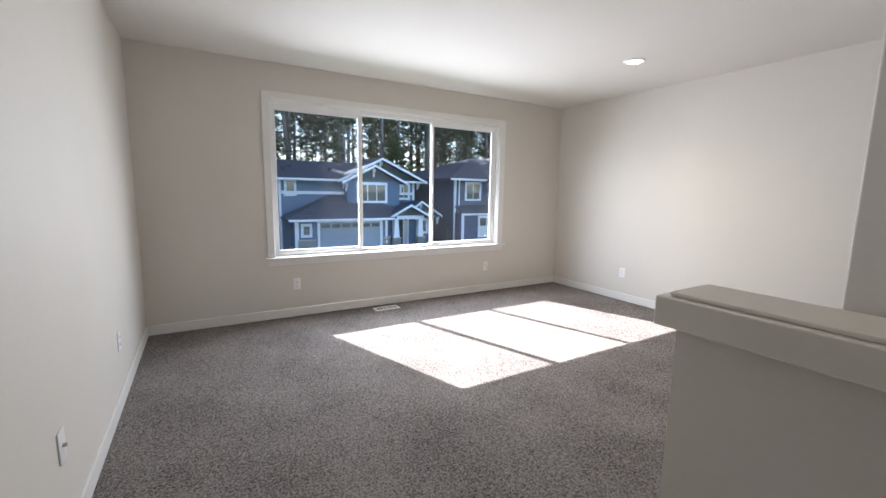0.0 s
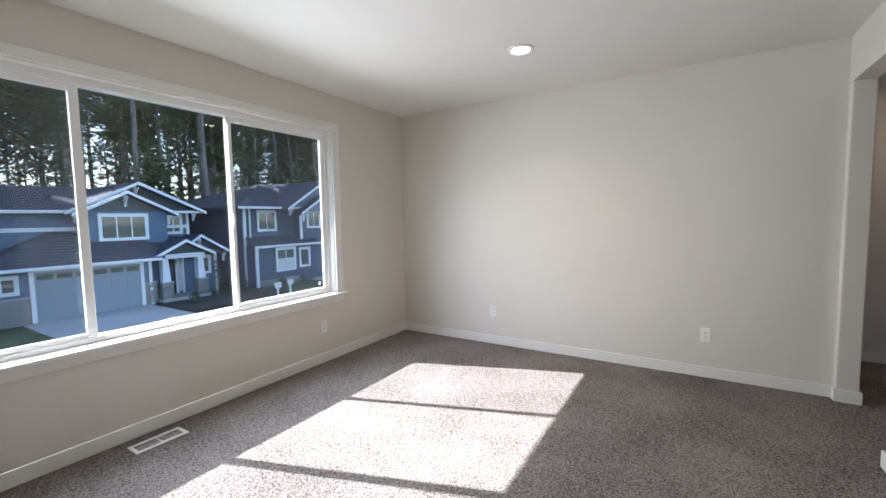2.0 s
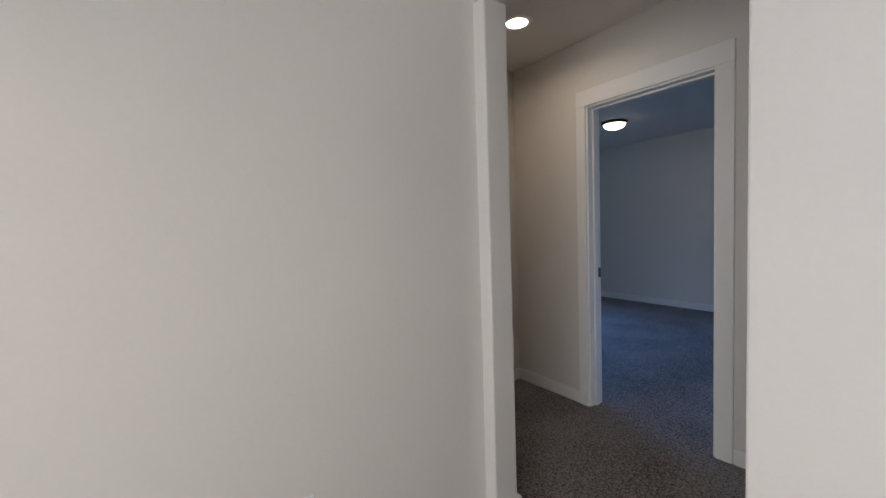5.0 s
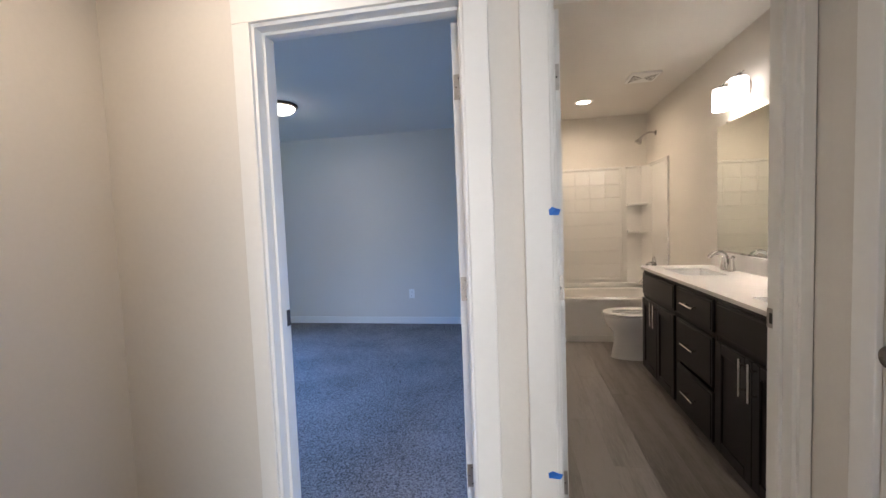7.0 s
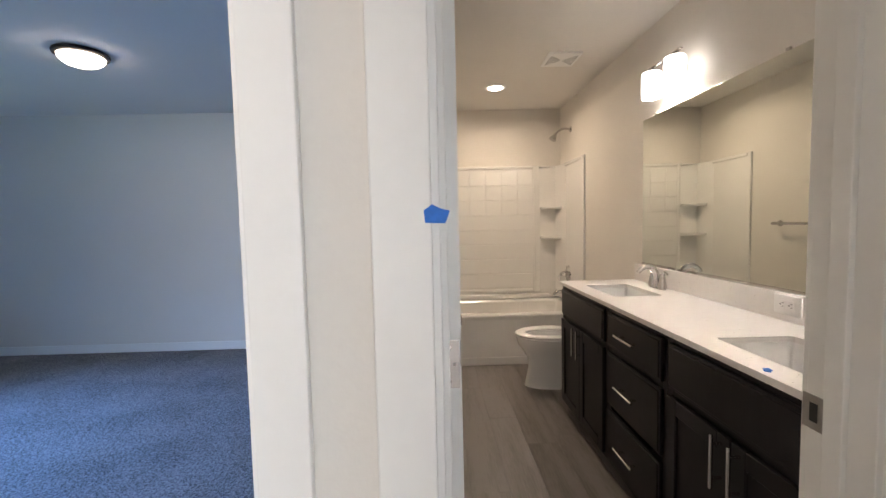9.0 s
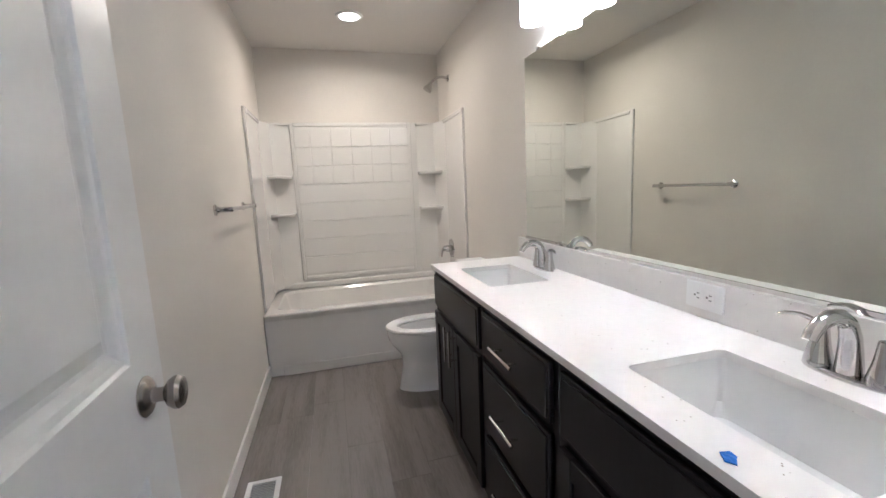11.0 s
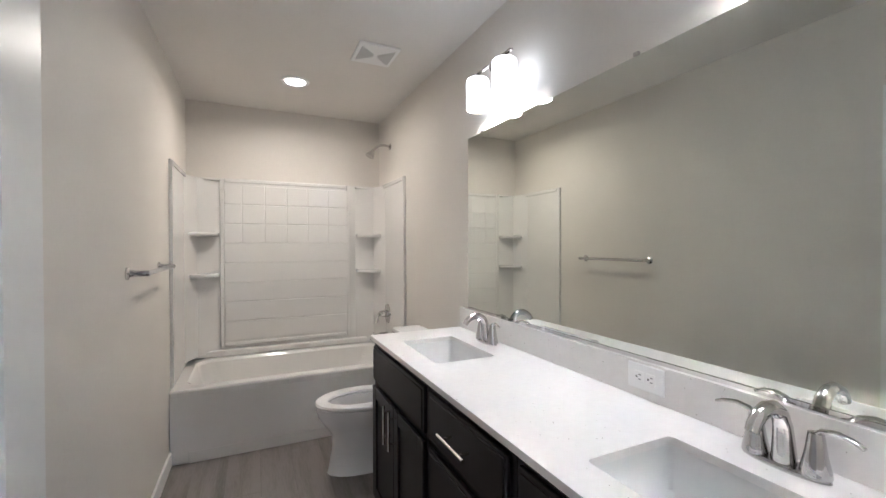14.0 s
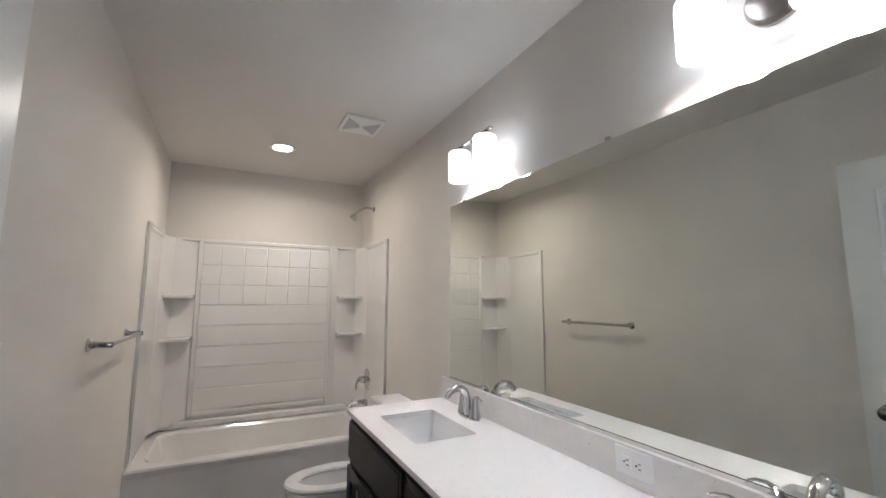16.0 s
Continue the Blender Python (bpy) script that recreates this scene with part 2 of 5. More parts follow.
def lathe(profile, segments=24, axis="z"):
    """A turned shape from (radius, height) pairs."""
    bm = bmesh.new()
    rings = []
    for r, h in profile:
        ring = []
        for i in range(segments):
            a = 2 * math.pi * i / segments
            ring.append(bm.verts.new((r * math.cos(a), r * math.sin(a), h)))
        rings.append(ring)
    for a, b in zip(rings, rings[1:]):
        for i in range(segments):
            j = (i + 1) % segments
            bm.faces.new((a[i], a[j], b[j], b[i]))
    bm.faces.new(rings[0][::-1])
    bm.faces.new(rings[-1])
    bmesh.ops.remove_doubles(bm, verts=bm.verts, dist=1e-5)
    bmesh.ops.recalc_face_normals(bm, faces=bm.faces)
    if axis == "x":
        moved(bm, Matrix.Rotation(math.pi / 2, 4, "Y"))
    elif axis == "y":
        moved(bm, Matrix.Rotation(-math.pi / 2, 4, "X"))
    return bm


def sweep(points, radii, segments=14, flat=1.0):
    """A tube through points with a radius at each."""
    bm = bmesh.new()
    pts = [Vector(p) for p in points]
    rings = []
    side = None
    for i, p in enumerate(pts):
        d = (pts[min(i + 1, len(pts) - 1)] - pts[max(i - 1, 0)]).normalized()
        if side is None:
            side = d.cross(Vector((0, 0, 1)))
            if side.length < 0.1:
                side = d.cross(Vector((0, 1, 0)))
        side = (side - d * side.dot(d)).normalized()
        up = side.cross(d)
        rings.append([bm.verts.new(p + radii[i] * (math.cos(a) * side + math.sin(a) * up * flat)) for a in (2 * math.pi * k / segments for k in range(segments))])
    for a, b in zip(rings, rings[1:]):
        for i in range(segments):
            j = (i + 1) % segments
            bm.faces.new((a[i], a[j], b[j], b[i]))
    bm.faces.new(rings[0][::-1])
    bm.faces.new(rings[-1])
    bmesh.ops.recalc_face_normals(bm, faces=bm.faces)
    return bm


def mesh_ob(name, bm, material, smooth=True):
    me = bpy.data.meshes.new(name)
    curved = [smooth and f.material_index == 0 for f in bm.faces]
    for f in bm.faces:
        f.material_index = 0
    bm.to_mesh(me)
    bm.free()
    me.materials.append(material)
    if smooth:
        me.polygons.foreach_set("use_smooth", [True] * len(curved))
        me.set_sharp_from_angle(angle=radians(32))
        me.polygons.foreach_set("use_smooth", curved)
    return new(name, me)


def structure(name, bm, material, label, category="", smooth=True):
    return tagged(mesh_ob(name, bm, material, smooth), label, category or name.split("_")[0], kind="structure")


def thing(name, loc, label, category, group="", rz=0.0, kind=""):
    ob = new(name)
    ob.empty_display_size = 0.1
    ob.matrix_world = pose(*loc, 0, 0, rz)
    return tagged(ob, label, category, group, kind)


def part(name, bm, material, parent, label="", smooth=True):
    ob = mesh_ob(name, bm, material, smooth)
    ob.parent = parent
    if label:
        ob["label"] = label
    return ob


# ---------------------------------------------------------------- the plan, in metres
H = 2.44                                   # ceiling
N, E, W, S = 4.145, 4.48, -0.365, 0.43     # loft faces
HALL_N, HALL_S, HALL_E, HALL_W = 0.31, -0.825, 5.545, 3.10
OPEN_L, OPEN_R, OPEN_H = 3.543, 4.415, 2.14
BATH_L, BATH_R = 3.134, 3.846              # bath door opening, x
BED_L, BED_R = 4.108, 4.886                 # bedroom door opening, x
DOOR_H = 2.013
IN = -0.94                                 # inner face of the door wall
BX0, BX1, BY = 2.48, 4.00, -4.555          # bathroom right wall, left wall, back wall
BEDY, BEDX = -4.50, 8.50
STAIR_X = 2.14
WX0, WX1, WZ0, WZ1 = 0.695, 3.418, 0.62, 2.125   # window opening

structure("wall_north", boxes((W - 0.12, WX0, N, N + 0.15, 0, H), (WX1, E + 0.12, N, N + 0.15, 0, H), (WX0, WX1, N, N + 0.15, 0, WZ0), (WX0, WX1, N, N + 0.15, WZ1, H)),
          PAINT, "warm off-white painted drywall wall with the big window", "wall")
structure("wall_west", boxes((W - 0.12, W, -3.1, N, 0, H)), PAINT, "warm off-white painted drywall wall", "wall")
structure("wall_east", boxes((E, E + 0.12, S, N, 0, H)), PAINT, "warm off-white painted drywall wall with sun glow", "wall")
structure("wall_loft_south", soft(boxes((STAIR_X, OPEN_L, HALL_N, S, 0, H)), 0.008), PAINT, "off-white drywall wall beside the hall opening", "wall")
structure("wall_opening_stub", joined(soft(boxes((OPEN_R, HALL_E + 0.12, HALL_N, S, 0, OPEN_H)), 0.008), boxes((OPEN_L, HALL_E + 0.12, HALL_N, S, OPEN_H, H))), PAINT,
          "off-white drywall header and stub of the hall opening", "wall")
structure("wall_hall_east", boxes((HALL_E, HALL_E + 0.12, IN, HALL_N, 0, H)), PAINT, "off-white drywall wall at the hall end", "wall")
structure("wall_hall_west", boxes((HALL_W - 0.12, HALL_W, HALL_S, -0.575, 0, H), (HALL_W - 0.12, HALL_W, 0.135, HALL_N, 0, H), (HALL_W - 0.12, HALL_W, -0.575, 0.135, DOOR_H, H)),
          PAINT, "off-white drywall wall around the closet door", "wall")
structure("wall_doors", boxes((2.36, BATH_L, IN, HALL_S, 0, H), (BATH_R, BED_L, IN, HALL_S, 0, H), (BED_R, BEDX, IN, HALL_S, 0, H), (BATH_L, BATH_R, IN, HALL_S, DOOR_H, H), (BED_L, BED_R, IN, HALL_S, DOOR_H, H)),
          PAINT, "off-white drywall wall with the bath and bedroom doorways", "wall")
structure("wall_stair_east", boxes((STAIR_X, STAIR_X + 0.12, -3.1, HALL_N, -2.8, H)), PAINT, "shaded off-white drywall wall of the stairwell", "wall")
structure("wall_stair_south", boxes((W - 0.12, STAIR_X + 0.12, -3.22, -3.1, -2.8, H)), PAINT, "off-white drywall wall", "wall")
structure("wall_bath_right", boxes((BX0 - 0.12, BX0, BY - 0.12, IN, 0, H)), PAINT, "warm off-white bathroom wall behind the vanity", "wall")
structure("wall_bath_left", boxes((BX1, BX1 + 0.09, BY, IN, 0, H)), PAINT, "warm off-white bathroom wall with the towel bar", "wall")
structure("wall_bath_back", boxes((BX0, BX1 + 0.09, BY - 0.12, BY, 0, H)), PAINT, "warm off-white wall above the tub", "wall")
structure("wall_bedroom_back", boxes((BX1 + 0.09, BEDX + 0.12, BEDY - 0.12, BEDY, 0, H)), PAINT, "off-white bedroom wall lit by the added blue daylight lamp", "wall")
structure("wall_bedroom_east", boxes((BEDX, BEDX + 0.12, BEDY, -3.2, 0, H), (BEDX, BEDX + 0.12, -1.6, HALL_S, 0, H), (BEDX, BEDX + 0.12, -3.2, -1.6, 0, 0.7), (BEDX, BEDX + 0.12, -3.2, -1.6, 2.05, H)),
          PAINT, "off-white bedroom wall with a window", "wall")
structure("ceiling", boxes((W - 0.12, BEDX + 0.12, -4.7, N + 0.15, H, H + 0.14)), CEIL, "white painted drywall ceiling", "ceiling")
structure("floor", boxes((W, E, S, N, -0.25, 0), (W, 1.19, -3.1, S, -0.25, 0), (OPEN_L, OPEN_R, HALL_N, S, -0.25, 0), (HALL_W, HALL_E, HALL_S, HALL_N, -0.25, 0),
                         (BED_L, BED_R, IN, HALL_S, -0.25, 0), (BX1 + 0.09, BEDX, BEDY, IN, -0.25, 0), (2.26, HALL_W, HALL_S, HALL_N, -0.25, 0)),
          CARPET, "grey-brown cut-pile carpet floor", "floor")
structure("floor_bath_base", boxes((BX0, BX1, BY, IN, -0.25, -0.006), (BATH_L, BATH_R, IN, HALL_S + 0.015, -0.25, -0.006)), SUBFLOOR, "dark joints under the vinyl planks", "floor")
structure("floor_lower", boxes((1.19, STAIR_X, -3.1, S, -2.95, -2.8)), CARPET, "carpet at the foot of the stairs", "floor")
structure("wall_stair_west", boxes((1.09, 1.19, -3.1, 0.44, -2.8, 0)), PAINT, "off-white stairwell wall under the half wall", "wall")
structure("wall_stair_head", boxes((1.19, STAIR_X, S, S + 0.1, -2.8, -0.25)), PAINT, "off-white stairwell end wall", "wall")

stairs = thing("stairs", (0, 0, 0), "carpeted staircase going down behind the half wall", "stairs", kind="structure")
for i in range(12):
    part("step", board(1.19, STAIR_X, S - 0.26 * (i + 1), S - 0.26 * i + 0.02, -0.19 * (i + 1) - 0.19, -0.19 * (i + 1), 0.015), CARPET, stairs)

# half wall with its stepped cap
HX0, HX1, HY = 1.083, 1.195, 0.440
half = thing("half_wall", (1.14, HY, 0), "painted half wall with a stepped wood cap at the stairs", "half wall", kind="structure")
part("wall_body", boxes((HX0 - 1.14, HX1 - 1.14, -3.5, 0, 0, 0.985)), PAINT, half)
part("cap_apron", board(-0.098, 0.09, -3.5, 0.035, 0.976, 1.048, 0.004), CAPP, half, "painted wood cap apron")
part("cap_top", board(-0.078, 0.09, -3.5, 0.012, 1.048, 1.060, 0.004), CAPP, half, "painted wood cap board")

rail = thing("handrail", (STAIR_X, 0.30, 0.0), "dark stained wooden stair handrail on the wall", "handrail")
part("rail", sweep([(-0.07, 0.12, 0.86), (-0.07, 0.02, 0.85), (-0.07, -0.4, 0.58), (-0.07, -1.6, -0.3)], [0.03, 0.03, 0.03, 0.03], 12), RAILWOOD, rail)
for yy, zz in ((-0.3, 0.60), (-1.3, -0.12)):
    part("bracket", sweep([(-0.07, yy, zz), (-0.06, yy, zz - 0.06), (-0.002, yy, zz - 0.08)], [0.008, 0.008, 0.02], 8), NICKEL, rail)

# baseboards: (x0, y0, x1, y1, side the board stands out to)
BB, BT = 0.088, 0.013


def baseboard(x0, x1, y0, y1):
    structure("baseboard", soft(boxes((x0, x1, y0, y1, 0.0, BB)), 0.003, 1), TRIM, "white painted flat baseboard", "baseboard")


baseboard(W, E, N - BT, N)
baseboard(W, W + BT, -3.1, N - BT)
baseboard(E - BT, E, S + BT, N - BT)
baseboard(OPEN_R - BT, E, S, S + BT)
baseboard(OPEN_R - BT, OPEN_R, HALL_N - BT, S)
baseboard(STAIR_X, OPEN_L + BT, S, S + BT)
baseboard(OPEN_L, OPEN_L + BT, HALL_N - BT, S)
baseboard(OPEN_R, HALL_E - BT, HALL_N - BT, HALL_N)
baseboard(HALL_W, OPEN_L, HALL_N - BT, HALL_N)
baseboard(HALL_E - BT, HALL_E, HALL_S, HALL_N)
baseboard(BED_R + 0.067, HALL_E - BT, HALL_S, HALL_S + BT)
baseboard(BATH_R + 0.087, BED_L - 0.079, HALL_S, HALL_S + BT)
baseboard(HALL_W, HALL_W + BT, HALL_S, -0.66)
baseboard(BX1 + 0.09, BEDX, BEDY, BEDY + BT)
baseboard(BX1 - BT, BX1, -3.80, IN - 0.07)
baseboard(BX0, BX0 + BT, -3.79, -2.93)


# ---------------------------------------------------------------- doorways, doors
def doorway(name, x0, x1, label, left_w=0.08, right_w=0.08, stop_y=-0.90):
    """Jambs, stops and hall-side casing of an opening in the door wall."""
    d = thing(name, ((x0 + x1) / 2, HALL_S, 0), label, "door frame", kind="structure")
    c = (x0 + x1) / 2
    for nm, a, b in (("jamb", x0 - 0.003, x0 + 0.016), ("jamb", x1 - 0.016, x1 + 0.003)):
        part(nm, board(a - c, b - c, IN - HALL_S - 0.004, 0.004, 0, DOOR_H, 0.002), TRIM, d)
    part("head_jamb", board(x0 + 0.016 - c, x1 - 0.016 - c, IN - HALL_S - 0.004, 0.004, DOOR_H - 0.019, DOOR_H, 0.002), TRIM, d)
    s0, s1 = stop_y - HALL_S - 0.0, stop_y - HALL_S + 0.035
    part("door_stop", board(x0 + 0.016 - c, x0 + 0.028 - c, s0, s1, 0, DOOR_H - 0.02, 0.002), TRIM, d)
    part("door_stop", board(x1 - 0.028 - c, x1 - 0.016 - c, s0, s1, 0, DOOR_H - 0.02, 0.002), TRIM, d)
    part("door_stop", board(x0 + 0.028 - c, x1 - 0.028 - c, s0, s1, DOOR_H - 0.031, DOOR_H - 0.019, 0.002), TRIM, d)
    top = DOOR_H + 0.098
    part("casing", board(x1 - 0.004 - c, x1 + left_w - c, 0.001, 0.018, 0, DOOR_H - 0.006, 0.003), TRIM, d)
    part("casing", board(x0 - right_w - c, x0 + 0.004 - c, 0.001, 0.018, 0, DOOR_H - 0.006, 0.003), TRIM, d)
    part("head_casing", board(x0 - right_w - c, x1 + left_w - c, 0.001, 0.0185, DOOR_H - 0.006, top, 0.003), TRIM, d)
    back = IN - HALL_S
    part("casing", board(x1 - 0.004 - c, x1 + left_w - c, back - 0.016, back - 0.001, 0, DOOR_H - 0.006, 0.003), TRIM, d)
    part("casing", board(x0 - 0.078 - c, x0 + 0.011 - c, back - 0.020, back - 0.005, 0, DOOR_H - 0.006, 0.003), TRIM, d)
    part("head_casing", board(x0 - right_w - c, x1 + left_w - c, back - 0.0165, back - 0.001, DOOR_H - 0.006, top, 0.003), TRIM, d)
    return d, c


def hinge(parent, y0, z, pin):
    """A butt hinge leaf let into the door's hinge edge (local -x), its knuckle on the side pin (+1 or -1 along y)."""
    leaf = part("hinge", board(-0.0015, 0.001, y0 + 0.003, y0 + 0.032, z - 0.045, z + 0.045, 0.001), STEEL, parent, "brushed steel hinge leaf")
    part("knuckle", moved(lathe([(0.001, -0.047), (0.004, -0.047), (0.0058, -0.044), (0.0058, 0.044), (0.004, 0.047), (0.001, 0.047)], 14), Matrix.Translation((-0.006, y0 + 0.0175 + pin * 0.021, z))), STEEL, leaf)
    for dz, dy in ((-0.032, 0.005), (0.0, -0.005), (0.032, 0.005)):
        part("screw", moved(lathe([(0.0001, 0.0), (0.0042, 0.0), (0.0035, 0.0012), (0.0001, 0.0012)], 10, "x"), Matrix.Translation((-0.0014, y0 + 0.0175 + pin * dy, z + dz)) @ Matrix.Diagonal((-1, 1, 1, 1))), CHROME, leaf)


def leaf_panels(width, height, thick=0.035):
    """A moulded two-panel door leaf, hinge edge at x = 0, face at y = 0 and y = -thick."""
    st, top, lock0, lock1, bot = 0.112, 0.125, 0.825, 1.012, 0.20
    parts = [boxes((0, st, -thick, 0, 0.008, height), (width - st, width, -thick, 0, 0.008, height), (st, width - st, -thick, 0, height - top, height),
                   (st, width - st, -thick, 0, lock0, lock1), (st, width - st, -thick, 0, 0.008, bot))]
    for z0, z1 in ((bot, lock0), (lock1, height - top)):
        x0, x1 = st, width - st
        for y, s in ((0, -1), (-thick, 1)):
            bm = bmesh.new()
            rings = []
            for inset, depth in ((0, 0), (0.004, 0.006), (0.016, 0.0075), (0.028, 0.015), (0.036, 0.015), (0.062, 0.004)):
                rings.append([bm.verts.new((xx, y + s * depth, zz)) for xx, zz in ((x0 + inset, z0 + inset), (x1 - inset, z0 + inset), (x1 - inset, z1 - inset), (x0 + inset, z1 - inset))])
            for a, b in zip(rings, rings[1:]):
                for i in range(4):
                    j = (i + 1) % 4
                    bm.faces.new((a[i], a[j], b[j], b[i]))
            bm.faces.new(rings[-1])
            bmesh.ops.recalc_face_normals(bm, faces=bm.faces)
            if s < 0 and sum(f.normal.y for f in bm.faces) < 0 or s > 0 and sum(f.normal.y for f in bm.faces) > 0:
                bmesh.ops.reverse_faces(bm, faces=bm.faces)
            parts.append(bm)
    return joined(*parts)


def knob_set(parent, x, z, thick=0.035, sides=(1, -1)):
    for s in sides:
        y = 0 if s > 0 else -thick
        prof = [(0.001, 0.0), (0.033, 0.0), (0.034, 0.003), (0.030, 0.008), (0.024, 0.011), (0.013, 0.014), (0.0115, 0.026), (0.013, 0.034), (0.022, 0.040), (0.0275, 0.050), (0.028, 0.057), (0.024, 0.064), (0.012, 0.068), (0.001, 0.069)]
        bm = lathe([(r, h * 0.88) for r, h in prof], 28, "y")
        if s < 0:
            moved(bm, Matrix.Diagonal((1, -1, 1, 1)))
            bmesh.ops.reverse_faces(bm, faces=bm.faces)
        part("door_knob", moved(bm, Matrix.Translation((x, y, z))), NICKEL, parent, "satin nickel round door knob")
    part("latch_plate", board(x + 0.055, x + 0.0605, 0.006 - (0.035 if thick else 0), 0.029 - (0.035 if thick else 0), z - 0.028, z + 0.028, 0.001), STEEL, parent)


frame_1, c1 = doorway("door_frame_1", BATH_L, BATH_R, "white painted door frame of the bathroom doorway", 0.085, 0.030)
part("strike_plate", board(BATH_L + 0.016 - c1, BATH_L + 0.018 - c1, -0.125, -0.075, 0.88, 0.945, 0.006), STEEL, frame_1, "brushed steel strike plate")
# no hole is cut: a dark piece on the plate carries its shade
part("strike_hole", board(BATH_L + 0.018 - c1, BATH_L + 0.0185 - c1, -0.11, -0.094, 0.895, 0.93, 0.0001), SLOT_SHADE, frame_1)
frame_2, c2 = doorway("door_frame_2", BED_L, BED_R, "white painted door frame of the bedroom doorway", 0.066, 0.078)
part("strike_plate", board(BED_R - 0.018 - c2, BED_R - 0.016 - c2, -0.116, -0.076, 0.875, 0.94, 0.006), BRONZE, frame_2, "dark strike plate")

bath_door = thing("door_1", (3.794, IN - 0.012, 0), "white two-panel bathroom door standing open", "door", rz=-88.5, kind="structure")
part("leaf", moved(leaf_panels(0.71, 1.985), Matrix.Translation((0, 0.035, 0))), DOORP, bath_door, smooth=False)
knob_set(bath_door, 0.628, 0.945, 0.0, (-1,))
for z in (0.29, 1.015, 1.755):
    hinge(bath_door, 0.0, z, 1)

bed_door = thing("door_2", (4.172, IN - 0.012, 0), "white two-panel bedroom door swung fully open", "door", rz=-88.0, kind="structure")
part("leaf", leaf_panels(0.70, 1.985), DOORP, bed_door, smooth=False)
knob_set(bed_door, 0.635, 0.93, 0.035, (1,))
for z in (0.29, 1.015, 1.755):
    hinge(bed_door, -0.035, z, -1)

# closet door in the hall's west wall
closet = thing("door_3", (HALL_W - 0.012, 0.135, 0), "closed white two-panel closet door in the hall", "door", rz=-90.0, kind="structure")
part("leaf", leaf_panels(0.71, 2.0), DOORP, closet, smooth=False)
knob_set(closet, 0.645, 0.92, 0.035, (1,))
frame_3 = thing("door_frame_3", (HALL_W, -0.22, 0), "white painted frame of the closet door", "door frame", kind="structure")
for y0, y1 in ((-0.432, -0.357), (0.357, 0.432)):
    part("casing", board(0.001, 0.018, y0, y1, 0, DOOR_H - 0.006, 0.003), TRIM, frame_3)
part("head_casing", board(0.001, 0.0185, -0.432, 0.432, DOOR_H - 0.006, DOOR_H + 0.078, 0.003), TRIM, frame_3)

# ---------------------------------------------------------------- the loft window
win = thing("window_1", (2.05, N, WZ0), "large three-part white vinyl slider window with painted trim", "window", kind="structure")
ox, oz = 2.05, WZ0


def wpart(name, x0, x1, y0, y1, z0, z1, m=TRIM, parent=None, width=0.003, label=""):
    return part(name, board(x0 - ox, x1 - ox, y0 - N, y1 - N, z0 - oz, z1 - oz, width), m, parent or win, label)


wpart("casing", WX0 - 0.062, WX0 + 0.004, N - 0.019, N - 0.001, WZ0, WZ1)
wpart("casing", WX1 - 0.004, WX1 + 0.078, N - 0.019, N - 0.001, WZ0, WZ1)
wpart("head_casing", WX0 - 0.062, WX1 + 0.078, N - 0.02, N - 0.001, WZ1 - 0.004, WZ1 + 0.056)
wpart("sill", WX0 - 0.08, WX1 + 0.10, N - 0.062, N + 0.056, WZ0 - 0.022, WZ0 - 0.001)
wpart("apron", WX0 - 0.06, WX1 + 0.078, N - 0.018, N - 0.001, WZ0 - 0.088, WZ0 - 0.022)
wpart("jamb_liner", WX0, WX0 + 0.012, N + 0.001, N + 0.056, WZ0, WZ1 - 0.012)
wpart("jamb_liner", WX1 - 0.012, WX1, N + 0.001, N + 0.056, WZ0, WZ1 - 0.012)
wpart("head_liner", WX0, WX1, N + 0.001, N + 0.056, WZ1 - 0.012, WZ1)
Y0, Y1 = N + 0.057, N + 0.135
for x0, x1, z0, z1 in ((WX0, WX0 + 0.038, WZ0, WZ1), (WX1 - 0.032, WX1, WZ0, WZ1), (WX0 + 0.038, WX1 - 0.032, WZ0, WZ0 + 0.032), (WX0 + 0.038, WX1 - 0.032, WZ1 - 0.055, WZ1)):
    wpart("window_frame", x0, x1, Y0, Y1, z0, z1, VINYL, width=0.004)
for x0, x1 in ((WX0 + 0.038, 1.625), (2.477, WX1 - 0.032)):
    a, b, c, d = x0, x1, WZ0 + 0.03, WZ1 - 0.052
    w = 0.026
    fr = part("sash", joined(*[board(p - ox, q - ox, 0.066, 0.094, r - oz, s - oz, 0.003) for p, q, r, s in
                               ((a, a + w, c, d), (b - 0.045, b, c, d), (a + w, b - 0.045, c, c + w), (a + w, b - 0.045, d - 0.042, d))]), VINYL, win, "white vinyl sliding sash")
    pane = part("pane", boxes((a + w - ox, b - 0.045 - ox, 0.078, 0.081, c + w - oz, d - 0.042 - oz)), GLASS, fr, "window glass with a faint blue tint")
    pane.visible_shadow = False
    scr = part("insect_screen", boxes((a + 0.01 - ox, b - 0.02 - ox, 0.118, 0.1185, c + 0.01 - oz, d - 0.01 - oz)), SCREEN, fr, "grey insect screen mesh")
mid = part("pane", boxes((1.625 - ox, 2.477 - ox, 0.104, 0.107, WZ0 + 0.03 - oz, WZ1 - 0.052 - oz)), GLASS, win, "window glass with a faint blue tint")
mid.visible_shadow = False
for x in (1.615, 2.495):
    wpart("mullion", x - 0.014, x + 0.014, N + 0.095, N + 0.128, WZ0 + 0.03, WZ1 - 0.052, VINYL)
wpart("sash_latch", 2.480, 2.497, N + 0.052, N + 0.066, 1.28, 1.36, VINYL)
part("glass_sticker", boxes((3.27 - ox, 3.30 - ox, 0.0765, 0.0775, 0.70 - oz, 0.735 - oz)), PLASTIC, win, "small white sticker on the glass")

